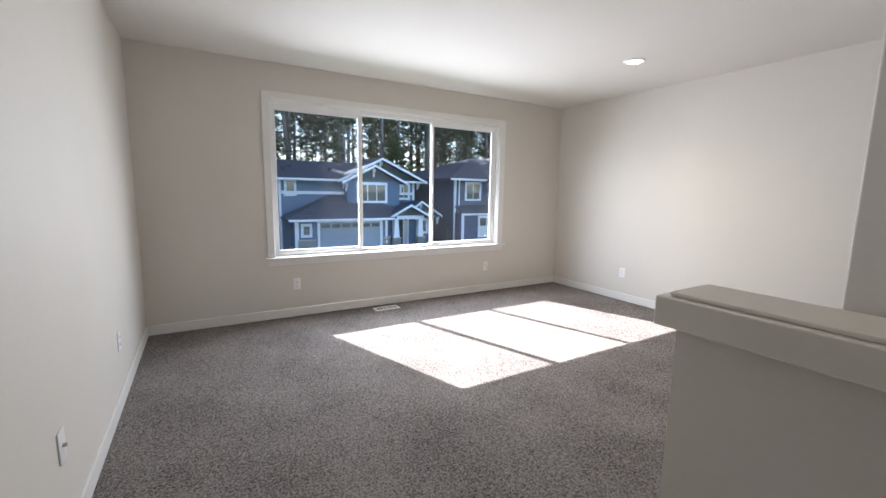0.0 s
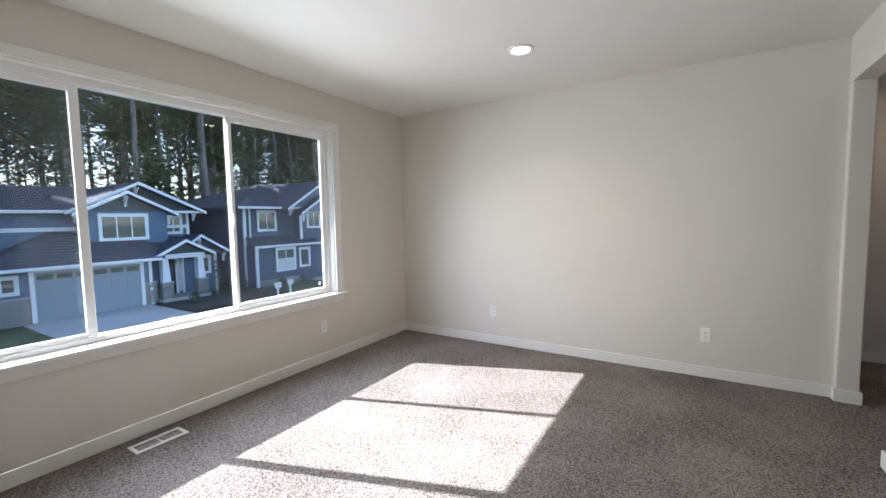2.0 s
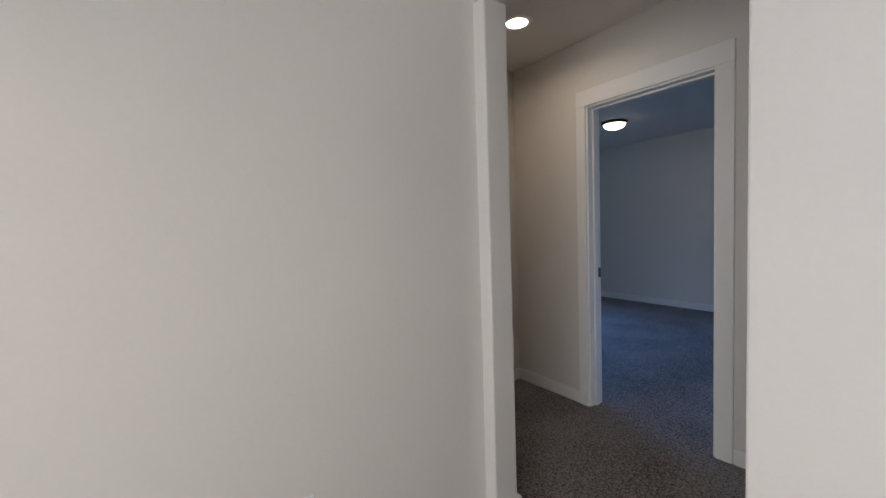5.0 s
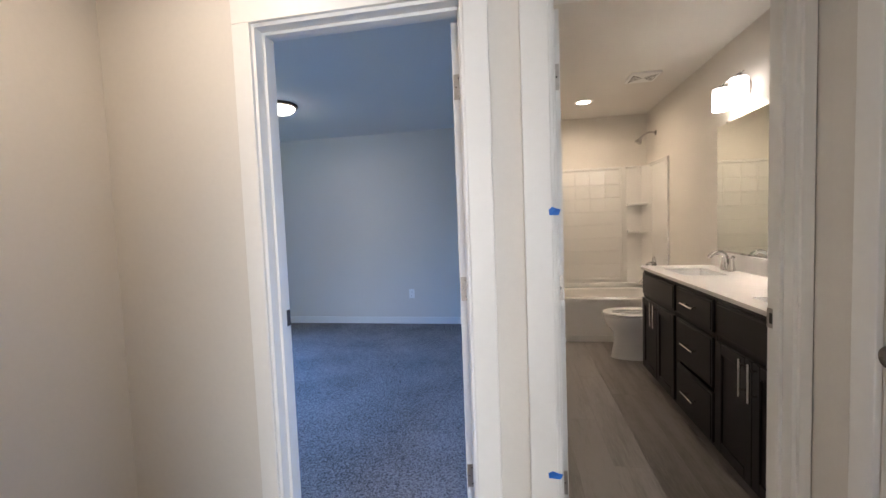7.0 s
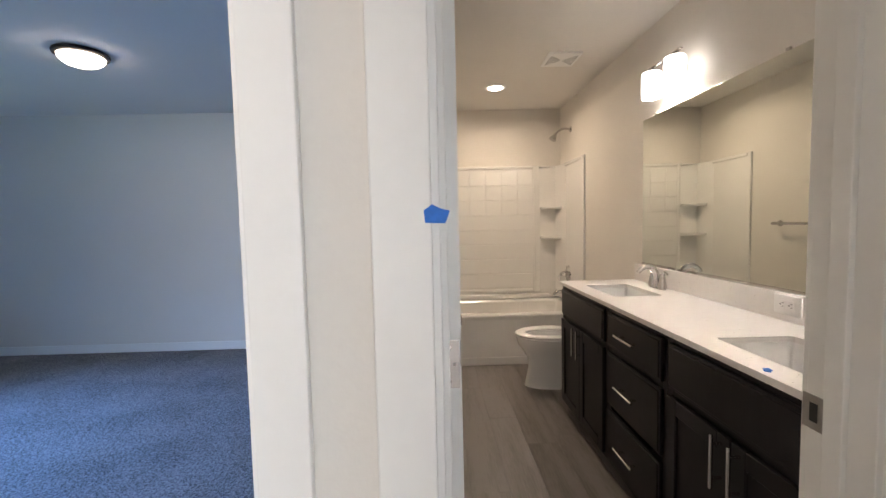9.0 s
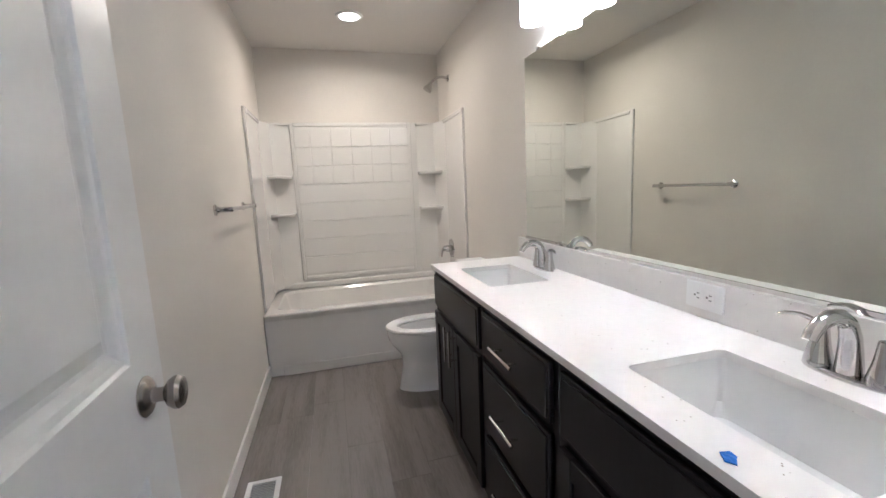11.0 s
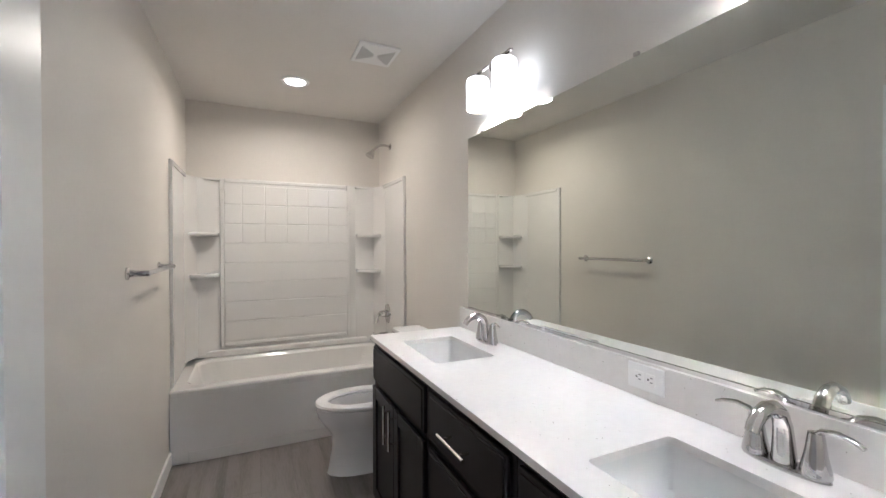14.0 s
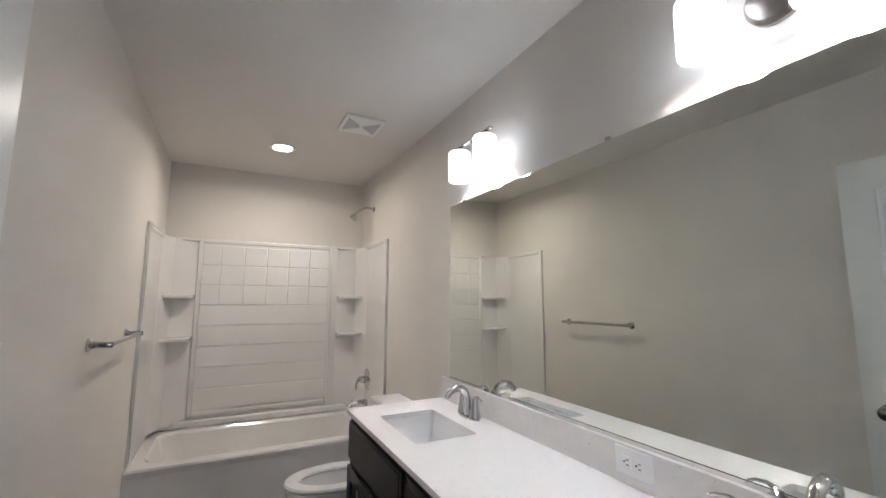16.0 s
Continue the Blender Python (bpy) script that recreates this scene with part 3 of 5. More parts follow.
# bedroom window, out of the camera's sight
win2 = thing("window_2", (BEDX, -2.4, 0.7), "white vinyl bedroom window", "window", kind="structure")
for y0, y1, z0, z1 in ((-0.8, -0.75, 0, 1.35), (0.75, 0.8, 0, 1.35), (-0.75, 0.75, 0, 0.05), (-0.75, 0.75, 1.3, 1.35), (-0.03, 0.03, 0.05, 1.3)):
    part("window_frame", board(0.03, 0.09, y0, y1, z0, z1), VINYL, win2)
pane2 = part("pane", boxes((0.058, 0.062, -0.75, 0.75, 0.05, 1.3)), GLASS, win2)
pane2.visible_shadow = False


# ---------------------------------------------------------------- small wall and ceiling fittings
def outlet(loc, rz, label="white duplex wall outlet", group="wall outlets", flat=False, blank=False):
    """A duplex outlet; its plate faces local -y. flat: lies on its side."""
    o = thing("wall_outlet", loc, label, "outlet", group, rz)
    rot = Matrix.Rotation(math.pi / 2, 4, "Y") if flat else Matrix()
    w, h = (0.036, 0.058) if not flat else (0.038, 0.060)
    part("plate", moved(board(-w, w, -0.006, 0, -h, h, 0.003), rot), PLASTIC, o)
    if blank:
        part("jack", moved(lathe([(0.001, 0), (0.007, 0), (0.006, 0.012), (0.001, 0.012)], 12, "y"), Matrix.Diagonal((1, -1, 1, 1)) @ Matrix.Translation((0, 0.006, 0))), STEEL, o)
        return o
    for dz in (-0.0195, 0.0195):
        f = part("receptacle", moved(board(-0.0165, 0.0165, -0.0085, -0.0055, dz - 0.014, dz + 0.014, 0.004), rot), PLASTIC, o)
        # thin dark pieces on the face replace the shaded slot openings
        part("slots", moved(boxes((-0.008, -0.0055, -0.0091, -0.0084, dz - 0.001, dz + 0.007), (0.0055, 0.008, -0.0091, -0.0084, dz - 0.001, dz + 0.007), (-0.0025, 0.0025, -0.0091, -0.0084, dz - 0.010, dz - 0.005)), rot), SLOT_SHADE, f)
    return o


outlet((0.895, N, 0.335), 0)
outlet((3.245, N, 0.330), 0)
outlet((E, 3.018, 0.338), -90)
outlet((E, 1.187, 0.342), -90)
outlet((W, 2.90, 0.372), 90)
outlet((W, 1.727, 0.378), 90, "white wall plate with a cable jack", "wall outlets", blank=True)
outlet((5.32, BEDY, 0.39), 180)
outlet((HALL_E, -0.25, 0.36), -90)
outlet((BX0 + 0.02, -1.716, 0.934), 90, "white duplex outlet set sideways in the backsplash", flat=True)


def can_light(x, y):
    o = thing("recessed_light", (x, y, H), "round recessed ceiling light switched on, white trim", "ceiling light", "recessed lights")
    part("trim_ring", lathe([(0.062, -0.004), (0.066, -0.010), (0.088, -0.008), (0.092, -0.001), (0.062, -0.001)], 36), PLASTIC, o)
    part("lens", lathe([(0.001, -0.004), (0.063, -0.004), (0.064, -0.007), (0.05, -0.012), (0.001, -0.014)], 32), LENS, o, "glowing frosted lens")


for cx, cy in ((3.45, 2.325), (1.1, -0.26), (4.95, -0.28), (3.27, -3.84)):
    can_light(cx, cy)

flush = thing("flush_mount_light", (6.11, -3.02, H), "flush ceiling light with a glass bowl and dark rim", "ceiling light")
part("rim", lathe([(0.001, 0), (0.138, 0), (0.148, -0.006), (0.151, -0.016), (0.148, -0.027), (0.134, -0.032), (0.001, -0.032)], 40), BRONZE, flush, "dark bronze rim")
part("bowl", lathe([(0.126, -0.026), (0.124, -0.042), (0.111, -0.062), (0.084, -0.080), (0.046, -0.091), (0.001, -0.095)], 40), BOWL, flush, "glowing frosted glass bowl")


def register(loc, rz, label, length=0.30, width=0.135):
    """A white floor register: frame, two rows of slats."""
    o = thing("floor_register", loc, label, "floor vent", "floor registers", rz)
    a, b = width / 2, length / 2
    part("frame", joined(*[board(x0, x1, y0, y1, 0, 0.007, 0.002) for x0, x1, y0, y1 in ((-a, -a + 0.022, -b, b), (a - 0.022, a, -b, b), (-a + 0.022, a - 0.022, -b, -b + 0.022), (-a + 0.022, a - 0.022, b - 0.022, b), (-a + 0.022, a - 0.022, -0.006, 0.006))]), PLASTIC, o)
    # dark sheet in place of the shaded duct below the slats
    part("void", boxes((-a + 0.02, a - 0.02, -b + 0.02, b - 0.02, 0.0005, 0.0015)), VENTDARK, o)
    slat = None
    n = 11
    for half_i in (-1, 1):
        for i in range(n):
            y = half_i * (0.010 + (i + 0.5) * (b - 0.036) / n)
            if slat is None:
                slat = part("slat", moved(boxes((-a + 0.022, a - 0.022, -0.0012, 0.0012, 0.0, 0.002)), Matrix.Rotation(radians(15), 4, "X")), PLASTIC, o)
                first = slat
            else:
                first = new("slat", slat.data)
                first.parent = o
            first.location = (0, y, 0.0035)
    return o


register((1.80, 3.98, 0.0), 90, "white metal floor register in the carpet", 0.28, 0.125)
register((3.872, -2.518, 0.0), 0, "white metal floor register in the vinyl floor", 0.295, 0.142)

fan = thing("exhaust_fan_grille", (2.888, -3.22, H), "white square ceiling exhaust fan grille", "vent")
part("frame", soft(boxes((-0.118, 0.118, -0.122, 0.122, -0.016, 0)), 0.006), PLASTIC, fan)
for i in range(7):
    for s in (-1, 1):
        ln = 0.088 - 0.0115 * i
        # dark strips on the closed face imitate shaded slot openings
        part("slot", boxes((s * (0.092 - 0.0125 * i) - 0.002, s * (0.092 - 0.0125 * i) + 0.002, -ln, ln, -0.0168, -0.0158)), VENTDARK, fan)


def tape(loc, rz, w, h, label, flat=False):
    random.seed(int(abs(loc[2]) * 1000))
    bm = bmesh.new()
    pts = [(-w, -h), (w * 0.7, -h * 1.1), (w * 1.1, h * 0.4), (w * 0.3, h * 0.7), (-w * 0.4, h * 1.2), (-w * 1.1, h * 0.5)]
    lo = [bm.verts.new((x, 0.0, z)) for x, z in pts]
    hi = [bm.verts.new((x + 0.0005, -0.0012 - 0.002 * (i % 2), z)) for i, (x, z) in enumerate(pts)]
    bm.faces.new(lo)
    bm.faces.new(hi[::-1])
    for i in range(6):
        j = (i + 1) % 6
        bm.faces.new((lo[i], hi[i], hi[j], lo[j]))
    bmesh.ops.recalc_face_normals(bm, faces=bm.faces)
    if flat:
        moved(bm, Matrix.Rotation(math.pi / 2, 4, "X") @ Matrix.Diagonal((1, 1, 1, 1)))
        moved(bm, Matrix.Rotation(math.pi, 4, "X"))
    ob = mesh_ob("tape_scrap", bm, TAPE, False)
    ob.matrix_world = pose(*loc, 0, 0, rz)
    tagged(ob, label, "tape", "blue tape scraps")


tape((3.835, HALL_S + 0.0185, 1.287), 180, 0.017, 0.012, "torn scrap of blue painter's tape on the casing")
tape((3.850, HALL_S + 0.0185, 0.406), 180, 0.022, 0.011, "torn scrap of blue painter's tape on the casing")
tape((2.975, -1.24, 0.8705), 60, 0.013, 0.009, "torn scrap of blue painter's tape on the countertop", True)

# ---------------------------------------------------------------- vanity
FX = 2.985            # cabinet face
CT = 0.87


def pull(parent, o, y, z, upright, length=0.165):
    c = Vector((FX + 0.019, y, z)) - Vector(o)
    d = Vector((0, 0, 1)) if upright else Vector((0, 1, 0))
    p = c + Vector((0.032, 0, 0))
    pieces = [sweep([p - d * length / 2, p + d * length / 2], [0.0058, 0.0058], 12)]
    for k in (-0.32, 0.32):
        q = c + d * length * k
        pieces.append(sweep([q - Vector((0.002, 0, 0)), q + Vector((0.032, 0, 0))], [0.005, 0.005], 10))
    part("handle", joined(*pieces), SATIN, parent, "satin steel bar pull")


def shaker(cab, o, y0, y1, z0, z1, rail_w=0.055):
    """A shaker door on the cabinet face: recessed panel with its stiles and rails."""
    x0, x1 = FX + 0.0006, FX + 0.019
    d = part("cabinet_door", sub(soft(boxes((x0, x0 + 0.009, y0 + rail_w - 0.004, y1 - rail_w + 0.004, z0 + rail_w - 0.004, z1 - rail_w + 0.004)), 0.001, 1), o), ESPRESSO, cab)
    for nm, p in (("stile", (y0, y0 + rail_w, z0, z1)), ("stile", (y1 - rail_w, y1, z0, z1)), ("rail", (y0 + rail_w, y1 - rail_w, z0, z0 + rail_w)), ("rail", (y0 + rail_w, y1 - rail_w, z1 - rail_w, z1))):
        part(nm, sub(soft(boxes((x0, x1, *p)), 0.0025, 1), o), ESPRESSO, d)
    return d


def front(y0, y1, z0, z1):
    """A drawer front with an eased, slightly raised face."""
    return joined(soft(boxes((FX + 0.0006, FX + 0.014, y0, y1, z0, z1)), 0.003), soft(boxes((FX + 0.012, FX + 0.019, y0 + 0.011, y1 - 0.011, z0 + 0.011, z1 - 0.011)), 0.004))


def sub(bm, o):
    return moved(bm, Matrix.Translation((-o[0], -o[1], -o[2])))


def cabinet(y0, y1, kind, label):
    o = (BX0, (y0 + y1) / 2, 0)
    cab = thing("vanity_cabinet", o, label, "cabinet", "vanity cabinets")
    # open-topped carcass: sides, back, floor, face frame, toe kick
    bm = joined(*[boxes(b) for b in ((BX0, FX - 0.02, y0, y0 + 0.016, 0.10, 0.848), (BX0, FX - 0.02, y1 - 0.016, y1, 0.10, 0.848), (BX0, BX0 + 0.01, y0 + 0.016, y1 - 0.016, 0.10, 0.848),
                                    (BX0 + 0.01, FX - 0.02, y0 + 0.016, y1 - 0.016, 0.10, 0.116))])
    part("body", sub(bm, o), ESPRESSO, cab)
    part("face_frame", sub(joined(*[soft(boxes(b), 0.0015, 1) for b in ((FX - 0.02, FX, y0, y0 + 0.035, 0.06, 0.848), (FX - 0.02, FX, y1 - 0.035, y1, 0.06, 0.848), (FX - 0.02, FX, y0 + 0.035, y1 - 0.035, 0.80, 0.848),
                                                                        (FX - 0.02, FX, y0 + 0.035, y1 - 0.035, 0.615, 0.675), (FX - 0.02, FX, y0 + 0.035, y1 - 0.035, 0.06, 0.11))]), o), ESPRESSO, cab)
    part("toe_kick", sub(boxes((FX - 0.085, FX - 0.075, y0, y1, 0.0, 0.10)), o), SHADOWGAP, cab)
    g = 0.022
    if kind == "doors":
        part("false_front", sub(front(y0 + g, y1 - g, 0.660, 0.826), o), ESPRESSO, cab)
        m = (y0 + y1) / 2
        for a, b, hy in ((y0 + g, m - 0.002, m - 0.036), (m + 0.002, y1 - g, m + 0.036)):
            pull(shaker(cab, o, a, b, 0.085, 0.632), o, hy, 0.553, True)
    else:
        for z0, z1 in ((0.660, 0.826), (0.372, 0.632), (0.085, 0.345)):
            d = part("drawer_front", sub(front(y0 + g, y1 - g, z0, z1), o), ESPRESSO, cab)
            pull(d, o, (y0 + y1) / 2, (z0 + z1) / 2 + 0.005, False)
    return cab


cabinet(-2.893, -2.190, "doors", "dark espresso vanity sink cabinet with two shaker doors")
cabinet(-2.188, -1.674, "drawers", "dark espresso vanity drawer cabinet with three drawers")
cabinet(-1.672, -0.985, "doors", "dark espresso vanity sink cabinet beside the doorway")
filler = mesh_ob("cabinet_filler", boxes((BX0, FX, -0.983, IN - 0.001, 0.06, 0.848)), ESPRESSO)
tagged(filler, "dark espresso filler strip between vanity and wall", "filler strip")

# countertop with two rounded sink cut-outs
SINKS = ((2.775, -1.335), (2.775, -2.51))
SW, SL, SR = 0.131, 0.203, 0.016


def rounded(cx, cy, a, b, r, n=5):
    pts = []
    for sx, sy, a0 in ((1, 1, 0), (-1, 1, 90), (-1, -1, 180), (1, -1, 270)):
        for i in range(n + 1):
            t = radians(a0 + 90 * i / n)
            pts.append((cx + sx * (a - r) + r * math.cos(t), cy + sy * (b - r) + r * math.sin(t)))
    return pts


def slab_with_holes(x0, x1, y0, y1, z0, z1, holes):
    """A slab split across y at the holes, each hole ringed by quads."""
    bm = bmesh.new()
    cuts = sorted(cy for _, cy in holes)
    edges = [y0, *[(a + b) / 2 for a, b in zip(cuts, cuts[1:])], y1]
    top = []
    for (lo, hi), cy in zip(zip(edges, edges[1:]), cuts):
        cx = [h[0] for h in holes if h[1] == cy][0]
        ring = rounded(cx, cy, SW, SL, SR)
        outer = []
        for x, y in ring:
            dx, dy = x - cx, y - cy
            k = min([((x1 if dx > 0 else x0) - cx) / dx] if abs(dx) > 1e-6 else [9e9])
            q = ((hi if dy > 0 else lo) - cy) / dy if abs(dy) > 1e-6 else 9e9
            k = min(k, q)
            outer.append((cx + dx * k, cy + dy * k))
        n = len(ring)
        corner = {}
        for z in (z1, z0):
            a = [bm.verts.new((*p, z)) for p in ring]
            b = [bm.verts.new((*p, z)) for p in outer]
            for i in range(n):
                j = (i + 1) % n
                on_x = [abs(outer[k][0] - x0) < 1e-5 or abs(outer[k][0] - x1) < 1e-5 for k in (i, j)]
                if on_x[0] != on_x[1]:
                    k = i if on_x[0] else j
                    o2 = j if on_x[0] else i
                    c = bm.verts.new((outer[k][0], outer[o2][1], z))
                    f = bm.faces.new((a[i], b[i], c, b[j], a[j]))
                elif all(on_x) and abs(outer[i][0] - outer[j][0]) > 1e-4:
                    end = hi if outer[i][1] > cy else lo
                    ends = [bm.verts.new((outer[k][0], end, z)) for k in (i, j)]
                    bm.faces.new((a[i], b[i], *ends, b[j], a[j]))
                else:
                    f = bm.faces.new((a[i], b[i], b[j], a[j]))
            corner[z] = a
        for i in range(n):
            j = (i + 1) % n
            bm.faces.new((corner[z1][i], corner[z1][j], corner[z0][j], corner[z0][i]))
    for xa, ya, xb, yb in ((x0, y0, x0, y1), (x1, y0, x1, y1), (x0, y0, x1, y0), (x0, y1, x1, y1)):
        bm.faces.new([bm.verts.new(v) for v in ((xa, ya, z0), (xb, yb, z0), (xb, yb, z1), (xa, ya, z1))])
    bmesh.ops.recalc_face_normals(bm, faces=bm.faces)
    for f in bm.faces:
        c = f.calc_center_median()
        if abs(f.normal.z) > 0.9 and (f.normal.z > 0) != (c.z > (z0 + z1) / 2):
            f.normal_flip()
    return bm


counter = thing("countertop", (BX0, -1.92, CT - 0.02), "white speckled quartz countertop with two sink cut-outs", "countertop")
co = (BX0, -1.92, CT - 0.02)
part("slab", sub(slab_with_holes(BX0 + 0.001, 3.005, -2.905, IN - 0.001, CT - 0.02, CT, SINKS), co), QUARTZ, counter)
part("backsplash", sub(board(BX0 + 0.001, BX0 + 0.02, -2.905, IN - 0.001, CT, 0.978, 0.002), co), QUARTZ, counter, "white speckled quartz backsplash strip")

for k, (cx, cy) in enumerate(SINKS):
    s = thing("sink", (cx, cy, CT - 0.022), "white rectangular undermount porcelain sink", "sink", "bathroom sinks")
    bm = bmesh.new()
    rings = []
    for grow, r, z in ((0.03, 0.05, 0.0), (0.004, SR, 0.0), (0.0, SR, -0.02), (-0.006, SR, -0.10), (-0.02, 0.03, -0.128), (-0.06, 0.02, -0.138), (-0.115, 0.012, -0.142)):
        rings.append([bm.verts.new((x, y, z)) for x, y in rounded(0, 0, SW + grow, SL + grow, max(r, 0.012))])
    for a, b in zip(rings, rings[1:]):
        for i in range(len(a)):
            j = (i + 1) % len(a)
            bm.faces.new((a[i], a[j], b[j], b[i]))
    bm.faces.new(rings[-1])
    bmesh.ops.recalc_face_normals(bm, faces=bm.faces)
    if bm.faces[len(bm.faces) - 1].normal.z < 0:
        bmesh.ops.reverse_faces(bm, faces=bm.faces)
    part("basin", bm, PORCELAIN, s)
    part("drain", moved(lathe([(0.001, 0), (0.022, 0), (0.024, 0.002), (0.016, 0.004), (0.001, 0.003)], 20), Matrix.Translation((-0.03, 0, -0.141))), CHROME, s, "chrome drain")

    f = thing("faucet", (2.555, cy - 0.014, CT), "chrome two-handle centerset bathroom faucet", "faucet", "bathroom faucets")
    part("base", soft(moved(lathe([(0.001, 0), (0.029, 0), (0.028, 0.007), (0.023, 0.011), (0.001, 0.011)], 24), Matrix.Diagonal((1, 2.7, 1, 1))), 0.001), CHROME, f)
    arc = [(0, 0, 0.012), (0.002, 0, 0.05), (0.006, 0, 0.085), (0.018, 0, 0.112), (0.04, 0, 0.127), (0.065, 0, 0.129), (0.09, 0, 0.120), (0.108, 0, 0.104), (0.114, 0, 0.092)]
    part("spout", sweep(arc, [0.0225, 0.0195, 0.017, 0.0155, 0.015, 0.015, 0.014, 0.013, 0.0125], 18), CHROME, f)
    part("lift_rod", sweep([(-0.022, 0, 0.015), (-0.022, 0, 0.07)], [0.0025, 0.0025], 8), CHROME, f)
    for sgn in (-1, 1):
        y = sgn * 0.052
        h = part("handle_body", moved(lathe([(0.001, 0.008), (0.026, 0.008), (0.0245, 0.02), (0.018, 0.05), (0.0145, 0.078), (0.013, 0.09), (0.001, 0.094)], 22), Matrix.Translation((0, y, 0))), CHROME, f)
        part("lever", sweep([(0, y, 0.084), (0.004, y + sgn * 0.012, 0.098), (0.008, y + sgn * 0.035, 0.104), (0.012, y + sgn * 0.06, 0.100), (0.014, y + sgn * 0.075, 0.093)], [0.012, 0.009, 0.0075, 0.007, 0.006], 12, 0.6), CHROME, h)

mirror = thing("mirror", (BX0, -1.89, 0.98), "large frameless wall mirror above the vanity", "mirror")
part("glass", boxes((0.002, 0.007, -0.938, 0.938, 0.003, 0.913)), MIRROR, mirror, smooth=False)
part("channel", joined(boxes((0.0005, 0.011, -0.938, 0.938, 0.0, 0.0025)), boxes((0.0085, 0.011, -0.938, 0.938, 0.0025, 0.011))), CHROME, mirror, "chrome bottom channel")
for yy in (-0.80, 0.125, 0.8):
    part("clip", board(0.0005, 0.011, yy - 0.009, yy + 0.009, 0.9135, 0.925, 0.001), STEEL, mirror)


def vanity_light(y):
    v = thing("vanity_light", (BX0, y, 2.06), "two-lamp chrome vanity light with frosted glass cylinders, lit", "wall light", "vanity lights")
    part("back_plate", lathe([(0.001, 0), (0.062, 0), (0.062, 0.012), (0.052, 0.024), (0.001, 0.026)], 36, "x"), NICKEL, v)
    part("arm", sweep([(0.02, 0, 0.0), (0.06, 0, 0.01), (0.095, 0, 0.045), (0.10, 0, 0.062)], [0.009, 0.009, 0.008, 0.007], 12), NICKEL, v)
    part("bar", soft(boxes((0.092, 0.108, -0.165, 0.165, 0.058, 0.066)), 0.002), NICKEL, v, "slim brushed nickel bar")
    for s in (-1, 1):
        yy = s * 0.1125
        part("socket_cup", moved(lathe([(0.001, 0.058), (0.016, 0.058), (0.024, 0.046), (0.026, 0.034), (0.001, 0.034)], 20), Matrix.Translation((0.10, yy, 0))), NICKEL, v)
        part("shade", moved(lathe([(0.030, 0.040), (0.046, 0.039), (0.051, 0.034), (0.0525, 0.02), (0.0525, -0.098), (0.050, -0.104), (0.048, -0.098), (0.048, 0.030), (0.030, 0.036)], 32), Matrix.Translation((0.10, yy, 0))), SHADE, v, "glowing frosted glass cylinder")
        part("bulb", moved(lathe([(0.001, -0.016), (0.014, -0.016), (0.028, -0.034), (0.024, -0.052), (0.001, -0.058)], 20), Matrix.Translation((0.10, yy, 0))), BULB, v, "glowing lamp bulb")


vanity_light(-2.45)
vanity_light(-1.295)

bar = thing("towel_bar", (BX1, -3.215, 1.21), "chrome towel bar on the bathroom wall", "towel bar")
part("rod", sweep([(-0.066, -0.305, 0), (-0.066, 0.305, 0)], [0.0105, 0.0105], 16), CHROME, bar)
for s in (-1, 1):
    part("post", moved(lathe([(0.001, 0), (0.026, 0), (0.026, 0.006), (0.016, 0.012), (0.0125, 0.03), (0.0125, 0.07), (0.010, 0.078), (0.001, 0.079)], 22, "x"), Matrix.Translation((0, s * 0.305, 0)) @ Matrix.Diagonal((-1, 1, 1, 1))), CHROME, bar)

# ---------------------------------------------------------------- tub, surround, shower
TF, RIM = -3.78, 0.45
tub = thing("bathtub", (3.24, -4.165, 0), "white acrylic alcove bathtub with a plain apron", "bathtub")
to = (3.24, -4.165, 0)
part("apron", sub(joined(soft(boxes((BX0 + 0.002, BX1 - 0.002, TF - 0.02, TF, 0.0, RIM - 0.03)), 0.006), soft(boxes((BX0 + 0.1, BX1 - 0.1, TF, TF + 0.006, 0.0, 0.07)), 0.003)), to), ACRYLIC, tub)
bm = bmesh.new()
rings = []
yc, ya = (TF + BY + 0.004) / 2, (TF - BY - 0.004) / 2
for ax, ay, r, z, sy in ((0.757, ya + 0.004, 0.01, RIM - 0.045, 0), (0.758, ya + 0.010, 0.014, RIM - 0.012, 0), (0.752, ya + 0.004, 0.016, RIM, 0), (0.685, ya - 0.075, 0.10, RIM, 0.005), (0.670, ya - 0.09, 0.11, RIM - 0.018, 0.005),
                         (0.62, ya - 0.115, 0.12, 0.22, 0.005), (0.56, ya - 0.15, 0.10, 0.13, 0.005), (0.40, ya - 0.22, 0.06, 0.11, 0.005)):
    rings.append([bm.verts.new((x, y + sy, z)) for x, y in rounded(0, yc + 4.165, ax, ay, r, 6)])
for a, b in zip(rings, rings[1:]):
    for i in range(len(a)):
        j = (i + 1) % len(a)
        bm.faces.new((a[i], a[j], b[j], b[i]))
bm.faces.new(rings[-1])
bmesh.ops.recalc_face_normals(bm, faces=bm.faces)
if bm.faces[len(bm.faces) - 1].normal.z < 0:
    bmesh.ops.reverse_faces(bm, faces=bm.faces)
part("basin", bm, ACRYLIC, tub)

ST = 1.85
sur = thing("tub_surround", (3.24, BY, RIM), "glossy white moulded tub surround with corner shelves", "shower surround")
so = (3.24, BY, RIM)
part("back_panel", sub(soft(boxes((BX0 + 0.02, BX1 - 0.02, BY + 0.001, BY + 0.016, RIM + 0.002, ST)), 0.004), so), ACRYLIC, sur)
